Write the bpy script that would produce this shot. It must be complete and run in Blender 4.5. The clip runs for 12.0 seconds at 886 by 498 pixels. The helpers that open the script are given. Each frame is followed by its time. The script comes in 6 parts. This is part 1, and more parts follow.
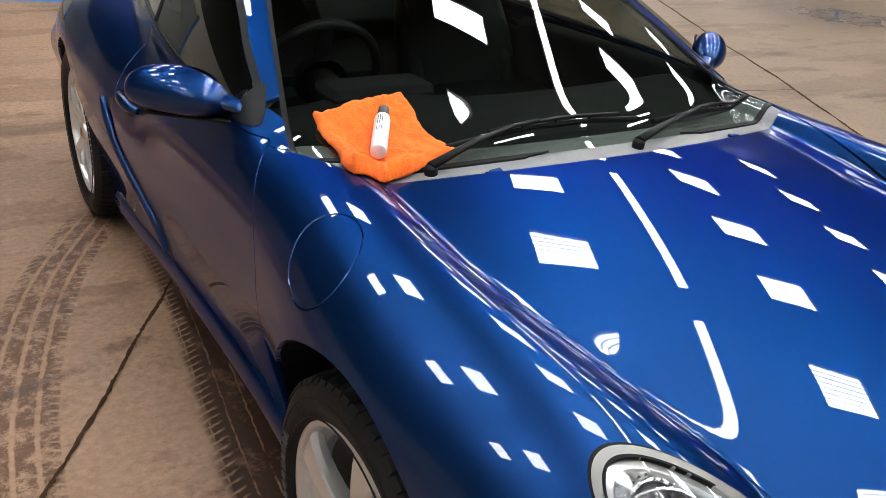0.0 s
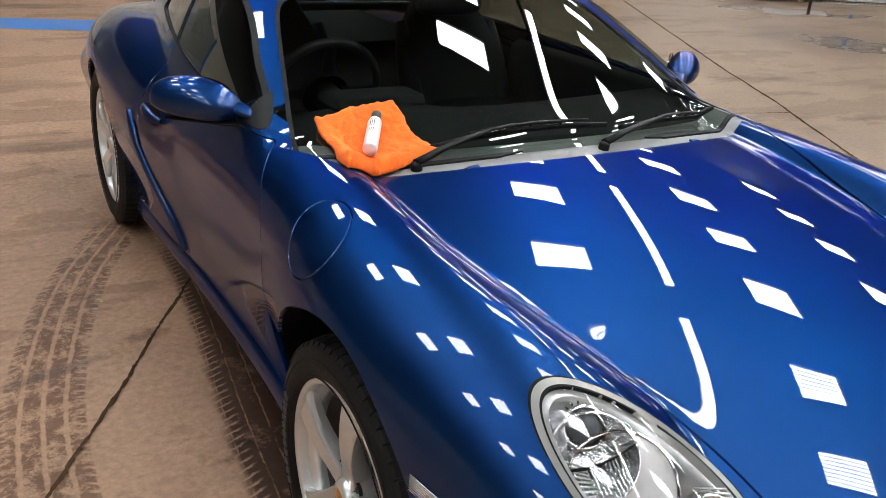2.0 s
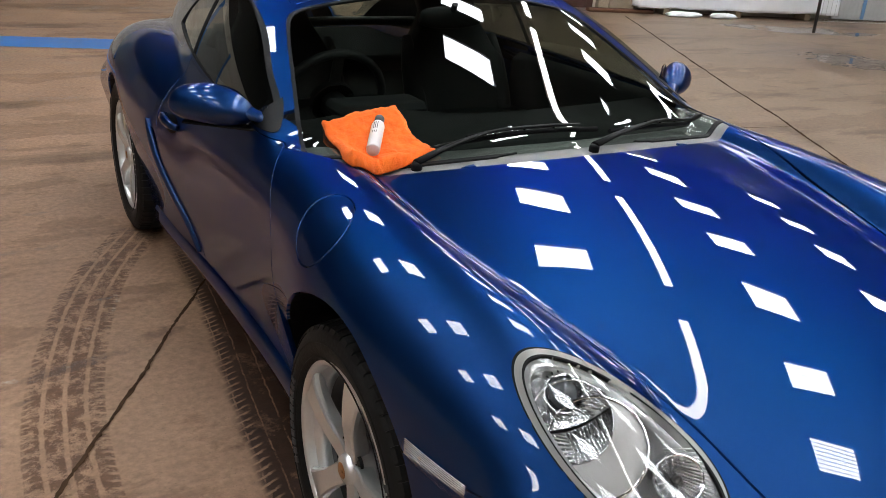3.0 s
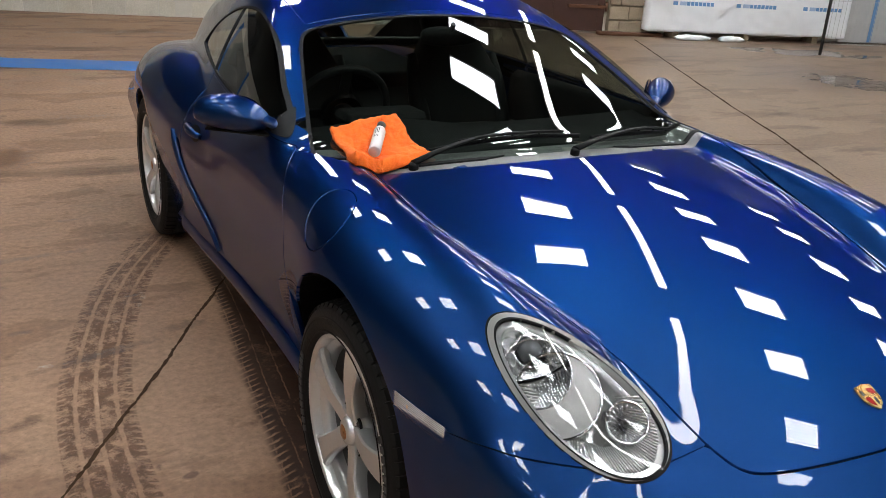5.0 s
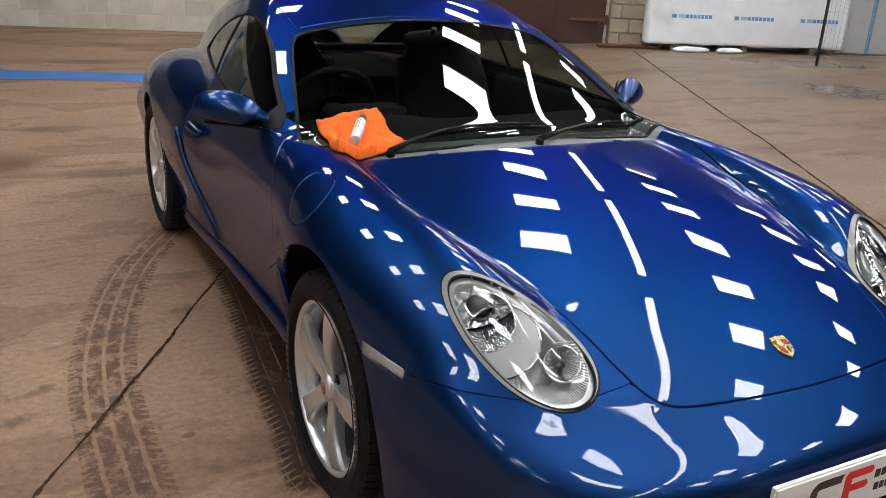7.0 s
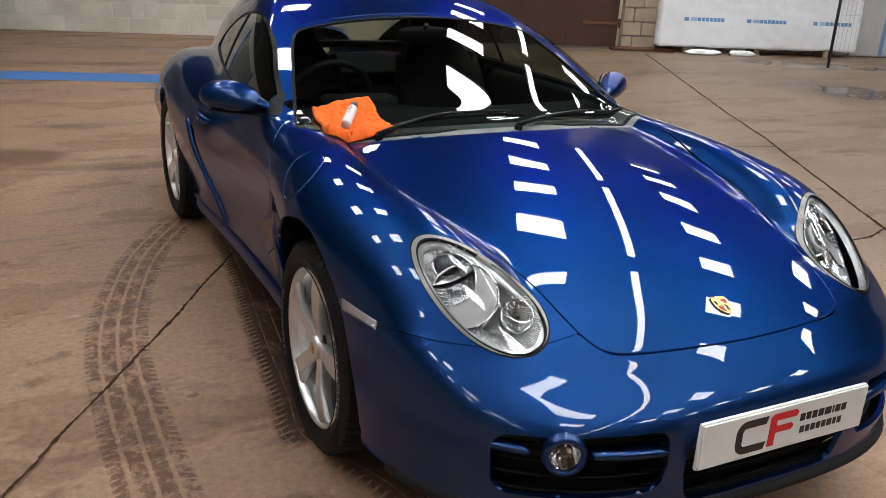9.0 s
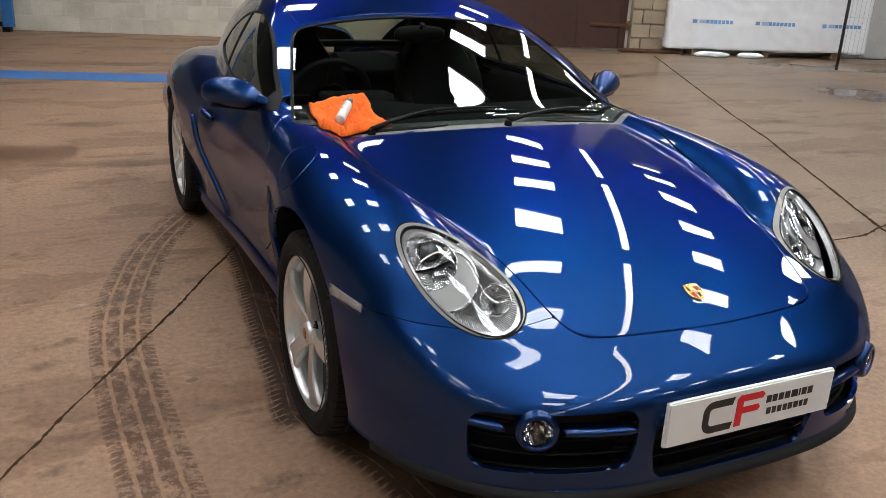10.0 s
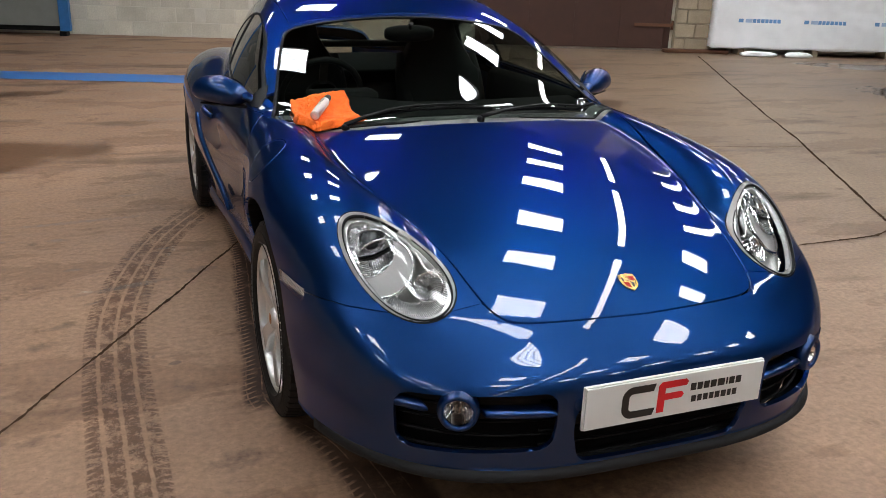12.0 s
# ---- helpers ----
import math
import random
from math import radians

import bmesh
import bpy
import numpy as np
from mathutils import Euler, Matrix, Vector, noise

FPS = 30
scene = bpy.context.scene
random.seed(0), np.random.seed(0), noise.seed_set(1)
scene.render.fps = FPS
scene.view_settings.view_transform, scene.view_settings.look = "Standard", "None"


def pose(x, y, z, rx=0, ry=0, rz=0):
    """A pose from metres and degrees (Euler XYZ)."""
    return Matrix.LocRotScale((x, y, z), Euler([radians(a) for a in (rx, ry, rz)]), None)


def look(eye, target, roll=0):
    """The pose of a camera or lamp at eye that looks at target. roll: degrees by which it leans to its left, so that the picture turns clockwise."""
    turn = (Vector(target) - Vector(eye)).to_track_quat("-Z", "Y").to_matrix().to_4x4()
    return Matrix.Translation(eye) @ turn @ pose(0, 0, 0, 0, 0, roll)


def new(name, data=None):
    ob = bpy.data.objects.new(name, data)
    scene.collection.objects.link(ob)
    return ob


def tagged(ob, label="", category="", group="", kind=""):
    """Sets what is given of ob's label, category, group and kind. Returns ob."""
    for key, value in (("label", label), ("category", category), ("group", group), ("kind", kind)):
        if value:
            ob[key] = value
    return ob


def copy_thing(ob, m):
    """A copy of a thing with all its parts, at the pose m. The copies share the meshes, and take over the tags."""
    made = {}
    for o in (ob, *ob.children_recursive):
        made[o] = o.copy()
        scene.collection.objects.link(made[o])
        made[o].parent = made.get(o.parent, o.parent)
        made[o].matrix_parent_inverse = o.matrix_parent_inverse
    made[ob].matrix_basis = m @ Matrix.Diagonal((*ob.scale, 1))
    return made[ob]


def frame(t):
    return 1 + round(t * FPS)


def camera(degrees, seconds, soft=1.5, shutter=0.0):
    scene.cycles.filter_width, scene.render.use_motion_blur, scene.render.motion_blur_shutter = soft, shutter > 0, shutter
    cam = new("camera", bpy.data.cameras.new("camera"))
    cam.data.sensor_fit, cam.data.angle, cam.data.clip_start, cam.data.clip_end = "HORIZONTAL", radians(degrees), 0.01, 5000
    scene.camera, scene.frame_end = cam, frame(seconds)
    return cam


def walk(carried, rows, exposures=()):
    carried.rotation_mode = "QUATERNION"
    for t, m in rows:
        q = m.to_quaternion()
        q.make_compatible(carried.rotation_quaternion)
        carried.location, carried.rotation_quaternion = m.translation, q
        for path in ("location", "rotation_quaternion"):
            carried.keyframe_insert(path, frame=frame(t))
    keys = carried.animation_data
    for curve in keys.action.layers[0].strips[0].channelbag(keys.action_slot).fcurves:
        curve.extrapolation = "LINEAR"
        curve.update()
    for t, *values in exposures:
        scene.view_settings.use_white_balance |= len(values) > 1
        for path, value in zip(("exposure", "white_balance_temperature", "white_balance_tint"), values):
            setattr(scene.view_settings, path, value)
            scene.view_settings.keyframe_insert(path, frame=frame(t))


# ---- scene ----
cam = camera(54.7, 12.0, soft=0.8)
PATH = [
    (0, (-1.332, -0.997, 1.459), (-0.348, 0.515, 0.596), 4.6),
    (0.5, (-1.342, -1.06, 1.461), (-0.364, 0.464, 0.612), 4.6),
    (1, (-1.354, -1.117, 1.464), (-0.382, 0.418, 0.629), 4.5),
    (1.5, (-1.376, -1.183, 1.471), (-0.408, 0.363, 0.65), 4.3),
    (2, (-1.394, -1.248, 1.475), (-0.434, 0.311, 0.671), 4.2),
    (2.5, (-1.415, -1.315, 1.474), (-0.463, 0.259, 0.69), 4.1),
    (3, (-1.437, -1.39, 1.473), (-0.494, 0.2, 0.709), 3.9),
    (5, (-1.509, -1.645, 1.488), (-0.593, -0.018, 0.773), 3.6),
    (5.5, (-1.517, -1.717, 1.487), (-0.607, -0.081, 0.783), 3.5),
    (6, (-1.523, -1.792, 1.482), (-0.617, -0.15, 0.789), 3.4),
    (6.5, (-1.53, -1.862, 1.478), (-0.626, -0.215, 0.791), 3.3),
    (7, (-1.533, -1.927, 1.477), (-0.635, -0.276, 0.794), 3.2),
    (7.5, (-1.532, -1.995, 1.472), (-0.644, -0.337, 0.793), 3.1),
    (9.5, (-1.523, -2.262, 1.466), (-0.682, -0.576, 0.795), 2.9),
    (10, (-1.504, -2.324, 1.466), (-0.677, -0.63, 0.797), 2.9),
    (10.5, (-1.463, -2.381, 1.467), (-0.656, -0.678, 0.798), 2.7),
    (11, (-1.402, -2.44, 1.474), (-0.625, -0.723, 0.803), 2.5),
    (11.5, (-1.326, -2.496, 1.476), (-0.588, -0.763, 0.805), 2.3),
    (12, (-1.252, -2.539, 1.476), (-0.553, -0.789, 0.806), 2.1),
]
walk(cam, [(t, look(eye, target, roll)) for t, eye, target, roll in PATH],
     exposures=[(0.0, 0.50), (1.9, 0.47), (2.5, 0.24), (3.0, 0.10), (6.0, 0.08), (9.0, 0.06), (12.0, 0.03)])

# ---------------------------------------------------------------- light: overcast daylight through roof lights, and batten lamps
world = bpy.data.worlds.new("world")
scene.world = world
world.use_nodes = True
sky = world.node_tree.nodes.new("ShaderNodeTexSky")
sky.sky_type, sky.sun_disc = "NISHITA", False
sky.sun_elevation, sky.sun_rotation = radians(40), radians(200)
world.node_tree.links.new(sky.outputs[0], world.node_tree.nodes["Background"].inputs[0])
world.node_tree.nodes["Background"].inputs[1].default_value = 0.1
ROOF_GLOW, BATTEN_GLOW = 30.0, 24.0

# ---------------------------------------------------------------- materials


def material(name):
    m = bpy.data.materials.new(name)
    m.use_nodes = True
    t = m.node_tree
    return m, t, t.nodes["Principled BSDF"]


def node(t, kind, **values):
    n = t.nodes.new(kind)
    for key, value in values.items():
        if key in n.inputs:
            n.inputs[key].default_value = value
    return n


def noise_at(t, scale, detail=4.0, rough=0.55, where=None, stretch=None):
    n = node(t, "ShaderNodeTexNoise", Scale=scale, Detail=detail, Roughness=rough)
    if where is None:
        where = t.nodes.new("ShaderNodeTexCoord").outputs["Object"]
    if stretch:
        m = node(t, "ShaderNodeMapping", Scale=stretch)
        t.links.new(where, m.inputs[0])
        where = m.outputs[0]
    t.links.new(where, n.inputs["Vector"])
    return n.outputs["Fac"]


def ramp(t, fac, *stops):
    r = t.nodes.new("ShaderNodeValToRGB")
    e = r.color_ramp.elements
    while len(e) < len(stops):
        e.new(0.5)
    for k, (p, c) in zip(e, stops):
        k.position = p
        k.color = (*c, 1) if isinstance(c, tuple) else (c, c, c, 1)
    t.links.new(fac, r.inputs[0])
    return r.outputs[0]


def mix(t, fac, a, b, how="MIX"):
    m = t.nodes.new("ShaderNodeMix")
    m.data_type, m.blend_type = "RGBA", how
    for v, i in ((fac, 0), (a, 6), (b, 7)):
        if hasattr(v, "links") or hasattr(v, "is_linked"):
            t.links.new(v, m.inputs[i])
        elif i == 0:
            m.inputs[0].default_value = v
        else:
            m.inputs[i].default_value = (*v, 1)
    return m.outputs[2]


def sums(t, how, a, b):
    m = t.nodes.new("ShaderNodeMath")
    m.operation = how
    for v, i in ((a, 0), (b, 1)):
        if hasattr(v, "is_linked"):
            t.links.new(v, m.inputs[i])
        else:
            m.inputs[i].default_value = v
    return m.outputs[0]


def bump(t, p, height, strength=0.3, distance=0.01):
    b = node(t, "ShaderNodeBump", Strength=strength, Distance=distance)
    t.links.new(height, b.inputs["Height"])
    t.links.new(b.outputs[0], p.inputs["Normal"])


def plain(name, colour, rough=0.5, metal=0.0, spread=0.12, scale=30.0, coat=0.0, relief=0.0, coarse=None, gloss=0.5):
    """A surface with a little grain and larger patches in its colour and gloss."""
    m, t, p = material(name)
    fine = noise_at(t, scale, 5)
    wide = noise_at(t, coarse or scale / 9, 3)
    both = sums(t, "MULTIPLY", sums(t, "ADD", fine, wide), 0.5)
    lo, hi = tuple(c * (1 - spread) for c in colour), tuple(min(1, c * (1 + spread)) for c in colour)
    t.links.new(ramp(t, both, (0.3, lo), (0.7, hi)), p.inputs["Base Color"])
    t.links.new(ramp(t, both, (0.3, max(0.0, rough - spread * 0.4)), (0.7, min(1, rough + spread * 0.4))), p.inputs["Roughness"])
    p.inputs["Metallic"].default_value = metal
    p.inputs["Specular IOR Level"].default_value = gloss
    p.inputs["Coat Weight"].default_value = coat
    if relief:
        bump(t, p, fine, relief, 0.004)
    return m


def car_paint():
    m, t, p = material("car_paint")
    flake = node(t, "ShaderNodeTexVoronoi", Scale=1600.0)
    t.links.new(t.nodes.new("ShaderNodeTexCoord").outputs["Object"], flake.inputs["Vector"])
    wide = noise_at(t, 2.5, 2)
    base = ramp(t, wide, (0.3, (0.0074, 0.0325, 0.118)), (0.7, (0.0082, 0.0355, 0.130)))
    grain = ramp(t, flake.outputs["Distance"], (0.0, 0.78), (0.6, 1.12))
    t.links.new(mix(t, 1.0, base, grain, "MULTIPLY"), p.inputs["Base Color"])
    p.inputs["Metallic"].default_value = 0.93
    p.inputs["Roughness"].default_value = 0.38
    p.inputs["Specular IOR Level"].default_value = 0.05
    p.inputs["Specular Tint"].default_value = (0.06, 0.28, 0.62, 1)
    p.inputs["Coat Weight"].default_value = 1.0
    p.inputs["Coat Roughness"].default_value = 0.006
    p.inputs["Coat IOR"].default_value = 1.37
    return m


def thin_glass(name, tint, head_on=0.08, rough=0.0):
    """A pane: clear and tinted, with a mirror image that grows towards a glancing view, alike from both sides."""
    m, t, p = material(name)
    t.nodes.remove(p)
    clear = node(t, "ShaderNodeBsdfTransparent", Color=(*tint, 1))
    gloss = node(t, "ShaderNodeBsdfGlossy", Roughness=rough)
    slant = node(t, "ShaderNodeLayerWeight", Blend=0.5)
    rise = sums(t, "POWER", slant.outputs["Facing"], 5.0)
    fac = sums(t, "ADD", sums(t, "MULTIPLY", rise, 1.0 - head_on), head_on)
    both = t.nodes.new("ShaderNodeMixShader")
    t.links.new(fac, both.inputs[0])
    t.links.new(clear.outputs[0], both.inputs[1])
    t.links.new(gloss.outputs[0], both.inputs[2])
    t.links.new(both.outputs[0], t.nodes["Material Output"].inputs[0])
    return m


def glowing(name, colour, strength):
    m, t, p = material(name)
    p.inputs["Base Color"].default_value = (0.8, 0.8, 0.8, 1)
    p.inputs["Emission Color"].default_value = (*colour, 1)
    p.inputs["Emission Strength"].default_value = strength
    return m


def rooflight_sheet():
    """Corrugated translucent sheet with the sky behind it, a little darker along the corrugations and where it is dirty."""
    m, t, p = material("rooflight_sheet")
    where = t.nodes.new("ShaderNodeTexCoord").outputs["Object"]
    wave = node(t, "ShaderNodeTexWave", Scale=3.7, Distortion=0.0)
    wave.bands_direction = "Y"
    t.links.new(where, wave.inputs["Vector"])
    dirt = noise_at(t, 3.0, 4, where=where)
    both = mix(t, 1.0, ramp(t, wave.outputs["Fac"], (0.0, 0.25), (0.35, 1.0)), ramp(t, dirt, (0.3, 0.8), (0.6, 1.0)), "MULTIPLY")
    p.inputs["Base Color"].default_value = (0.7, 0.7, 0.7, 1)
    t.links.new(mix(t, 1.0, both, (0.93, 0.97, 1.0), "MULTIPLY"), p.inputs["Emission Color"])
    p.inputs["Emission Strength"].default_value = ROOF_GLOW
    return m


def floor_concrete():
    """Brown, dirty concrete with damp patches, painted shade and tyre prints; the prints' ways are stored on the mesh.
    """
    m, t, p = material("floor_concrete")
    where = t.nodes.new("ShaderNodeTexCoord").outputs["Object"]
    fine = noise_at(t, 38, 6, 0.65, where)
    mid = noise_at(t, 4.5, 5, 0.6, where)
    wide = noise_at(t, 0.7, 4, 0.55, where)
    rag = noise_at(t, 26, 6, 0.72, where)
    streak = noise_at(t, 1.0, 5, 0.6, where, (0.55, 1.9, 1))
    base = ramp(t, mid, (0.25, (0.268, 0.160, 0.100)), (0.5, (0.310, 0.188, 0.120)), (0.75, (0.350, 0.218, 0.143)))
    base = mix(t, 1.0, base, ramp(t, wide, (0.3, (0.84, 0.82, 0.81)), (0.65, (1.05, 1.04, 1.02))), "MULTIPLY")
    base = mix(t, 1.0, base, ramp(t, fine, (0.32, 0.74), (0.68, 1.14)), "MULTIPLY")
    specks = noise_at(t, 120, 3, 0.6, where)
    base = mix(t, 1.0, base, ramp(t, specks, (0.30, 0.70), (0.38, 1.0)), "MULTIPLY")
    smudge = ramp(t, sums(t, "ADD", noise_at(t, 2.6, 6, 0.72, where), sums(t, "MULTIPLY", sums(t, "SUBTRACT", rag, 0.5), 0.12)), (0.60, 0.0), (0.67, 1.0))
    base = mix(t, sums(t, "MULTIPLY", smudge, 0.8), base, mix(t, 1.0, base, (0.62, 0.56, 0.51), "MULTIPLY"))
    streaks = ramp(t, streak, (0.56, 0.0), (0.66, 1.0))
    far = node(t, "ShaderNodeAttribute")
    far.attribute_name = "far"
    streaks = sums(t, "MULTIPLY", streaks, far.outputs["Fac"])
    base = mix(t, streaks, base, mix(t, 1.0, base, (0.50, 0.46, 0.44), "MULTIPLY"))
    # broad stains with ragged rims, and paler dusty places between them
    stain = sums(t, "ADD", noise_at(t, 0.85, 7, 0.66, where, (0.8, 1.9, 1)), sums(t, "MULTIPLY", sums(t, "SUBTRACT", rag, 0.5), 0.05))
    base = mix(t, sums(t, "MULTIPLY", ramp(t, stain, (0.535, 0.0), (0.565, 1.0), (0.66, 0.6)), 0.75), base, mix(t, 1.0, base, (0.66, 0.60, 0.56), "MULTIPLY"))
    dust = ramp(t, noise_at(t, 1.7, 6, 0.7, where), (0.50, 0.0), (0.72, 1.0))
    base = mix(t, sums(t, "MULTIPLY", dust, 0.5), base, mix(t, 1.0, base, (1.30, 1.28, 1.24), "MULTIPLY"))
    scuff = ramp(t, noise_at(t, 9.0, 7, 0.8, where, (1, 2.4, 1)), (0.60, 0.0), (0.66, 1.0))
    base = mix(t, sums(t, "MULTIPLY", scuff, 0.55), base, mix(t, 1.0, base, (0.55, 0.48, 0.43), "MULTIPLY"))
    # greyer, smoother, trodden concrete on the passenger's side, its weaker light painted in too
    greyed_dim = node(t, "ShaderNodeAttribute")
    greyed_dim.attribute_name = "greyed_dim"
    base = mix(t, greyed_dim.outputs["Fac"], base, mix(t, 1.0, base, (0.74, 0.84, 0.90), "MULTIPLY"))
    # small dark spots
    spots = node(t, "ShaderNodeTexVoronoi", Scale=2.3, Randomness=1.0)
    warp = node(t, "ShaderNodeVectorMath")
    warp.operation = "MULTIPLY_ADD"
    warp.inputs[1].default_value = (0.22, 0.22, 0.22)
    soft = node(t, "ShaderNodeTexNoise", Scale=7.0, Detail=4.0)
    t.links.new(where, soft.inputs["Vector"])
    t.links.new(soft.outputs["Color"], warp.inputs[0])
    t.links.new(where, warp.inputs[2])
    t.links.new(warp.outputs[0], spots.inputs["Vector"])
    spot = ramp(t, spots.outputs["Distance"], (0.04, 1.0), (0.085, 0.0))
    base = mix(t, sums(t, "MULTIPLY", spot, 0.7), base, mix(t, 1.0, base, (0.45, 0.42, 0.40), "MULTIPLY"))
    # chalky scuffs
    chalk_at = node(t, "ShaderNodeAttribute")
    chalk_at.attribute_name = "chalk"
    chalk = ramp(t, sums(t, "ADD", chalk_at.outputs["Fac"], sums(t, "MULTIPLY", sums(t, "SUBTRACT", rag, 0.5), 1.6)), (0.45, 0.0), (0.75, 0.8))
    base = mix(t, chalk, base, (0.42, 0.36, 0.30))
    # damp, plus the car's shade painted in under and before it
    damp_shade_at = node(t, "ShaderNodeAttribute")
    damp_shade_at.attribute_name = "damp_shade"
    edge = sums(t, "ADD", damp_shade_at.outputs["Fac"], sums(t, "MULTIPLY", sums(t, "SUBTRACT", mid, 0.5), 0.55))
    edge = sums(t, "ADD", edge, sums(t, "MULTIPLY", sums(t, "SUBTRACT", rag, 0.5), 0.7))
    damp_shade = ramp(t, edge, (0.36, 0.0), (0.58, 1.0))
    base = mix(t, damp_shade, base, mix(t, 1.0, base, (0.50, 0.42, 0.36), "MULTIPLY"))
    # tyre prints: blocks of tread in rows; the fresh one is wet and dark
    across, along, mask, fresh = [node(t, "ShaderNodeAttribute") for _ in range(4)]
    across.attribute_name, along.attribute_name, mask.attribute_name, fresh.attribute_name = "across", "along", "print", "fresh"
    rows = node(t, "ShaderNodeMath")
    rows.operation = "PINGPONG"
    ragged = sums(t, "ADD", across.outputs["Fac"], sums(t, "MULTIPLY", sums(t, "SUBTRACT", noise_at(t, 22, 3, 0.6, where), 0.5), 0.014))
    t.links.new(ragged, rows.inputs[0])
    rows.inputs[1].default_value = 0.0275
    wave = sums(t, "DIVIDE", rows.outputs[0], 0.0275)
    groove = ramp(t, wave, (0.16, 0.0), (0.30, 1.0))
    side = sums(t, "ABSOLUTE", ragged, 0)
    slant = sums(t, "ADD", along.outputs["Fac"], sums(t, "MULTIPLY", sums(t, "ADD", side, sums(t, "MULTIPLY", fine, 0.05)), 0.45))
    bars = node(t, "ShaderNodeMath")
    bars.operation = "PINGPONG"
    t.links.new(slant, bars.inputs[0])
    bars.inputs[1].default_value = 0.017
    sipe = ramp(t, sums(t, "DIVIDE", bars.outputs[0], 0.017), (0.15, 0.0), (0.4, 1.0))
    shoulder = ramp(t, side, (0.072, 0.0), (0.090, 1.0))
    sipe = sums(t, "SUBTRACT", 1.0, sums(t, "MULTIPLY", sums(t, "SUBTRACT", 1.0, sipe), shoulder))
    tread = sums(t, "MULTIPLY", groove, sipe)
    worn = ramp(t, noise_at(t, 16, 7, 0.85, where), (0.42, 0.0), (0.52, 1.0))
    old = sums(t, "MULTIPLY", sums(t, "MULTIPLY", tread, worn), mask.outputs["Fac"])
    base = mix(t, old, base, mix(t, 1.0, base, (0.34, 0.26, 0.20), "MULTIPLY"))
    thin = sums(t, "MULTIPLY", ramp(t, wave, (0.05, 1.0), (0.13, 0.0)), ramp(t, noise_at(t, 9, 5, 0.7, where), (0.42, 0.0), (0.55, 0.85)))
    gap = sums(t, "MULTIPLY", sums(t, "SUBTRACT", 1.0, sipe), ramp(t, across.outputs["Fac"], (0.0, 1.0), (0.02, 0.0)))
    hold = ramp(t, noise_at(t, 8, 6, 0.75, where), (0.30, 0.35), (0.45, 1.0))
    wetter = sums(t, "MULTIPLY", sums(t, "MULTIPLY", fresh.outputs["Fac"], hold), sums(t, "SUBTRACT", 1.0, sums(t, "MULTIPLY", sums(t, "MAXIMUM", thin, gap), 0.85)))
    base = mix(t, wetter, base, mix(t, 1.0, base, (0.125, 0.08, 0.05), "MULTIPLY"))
    prints = sums(t, "MAXIMUM", old, wetter)
    wet = node(t, "ShaderNodeAttribute")
    wet.attribute_name = "wet"
    pool_edge = sums(t, "ADD", wet.outputs["Fac"], sums(t, "MULTIPLY", sums(t, "SUBTRACT", mid, 0.5), 0.5))
    pool = ramp(t, pool_edge, (0.45, 0.0), (0.6, 1.0))
    base = mix(t, pool, base, mix(t, 1.0, base, (0.55, 0.52, 0.5), "MULTIPLY"))
    t.links.new(base, p.inputs["Base Color"])
    rough = ramp(t, mid, (0.3, 0.5), (0.7, 0.68))
    rough = mix(t, sums(t, "MULTIPLY", greyed_dim.outputs["Fac"], 0.7), rough, (0.36, 0.36, 0.36))
    rough = mix(t, damp_shade, rough, (0.33, 0.33, 0.33))
    rough = mix(t, pool, rough, (0.09, 0.09, 0.09))
    t.links.new(rough, p.inputs["Roughness"])
    p.inputs["Specular IOR Level"].default_value = 0.35
    h = sums(t, "SUBTRACT", sums(t, "ADD", sums(t, "MULTIPLY", fine, 0.5), mid), sums(t, "MULTIPLY", prints, 0.3))
    b = node(t, "ShaderNodeBump", Distance=0.006)
    t.links.new(sums(t, "MULTIPLY", sums(t, "SUBTRACT", 1.0, pool), 0.35), b.inputs["Strength"])
    t.links.new(h, b.inputs["Height"])
    t.links.new(b.outputs[0], p.inputs["Normal"])
    return m


def blockwork(name, lo, hi):
    m, t, p = material(name)
    info = t.nodes.new("ShaderNodeObjectInfo")
    geo = t.nodes.new("ShaderNodeNewGeometry")
    fine = noise_at(t, 45, 6, 0.7)
    wide = noise_at(t, 1.6, 4, where=geo.outputs["Position"])
    c = ramp(t, wide, (0.3, lo), (0.7, hi))
    c = mix(t, 1.0, c, ramp(t, info.outputs["Random"], (0.0, 0.86), (1.0, 1.06)), "MULTIPLY")
    c = mix(t, 1.0, c, ramp(t, fine, (0.3, 0.84), (0.7, 1.07)), "MULTIPLY")
    t.links.new(c, p.inputs["Base Color"])
    p.inputs["Roughness"].default_value = 0.85
    bump(t, p, fine, 0.5, 0.004)
    return m


def terry_cloth():
    m, t, p = material("orange_microfibre")
    fine = noise_at(t, 260, 3, 0.6)
    mid = noise_at(t, 30, 3)
    t.links.new(mix(t, 1.0, ramp(t, mid, (0.3, (0.92, 0.125, 0.006)), (0.7, (1.0, 0.175, 0.012))), ramp(t, fine, (0.3, 0.86), (0.7, 1.1)), "MULTIPLY"), p.inputs["Base Color"])
    p.inputs["Roughness"].default_value = 0.95
    p.inputs["Sheen Weight"].default_value = 0.2
    p.inputs["Sheen Tint"].default_value = (1.0, 0.45, 0.2, 1)
    bump(t, p, fine, 0.9, 0.004)
    return m


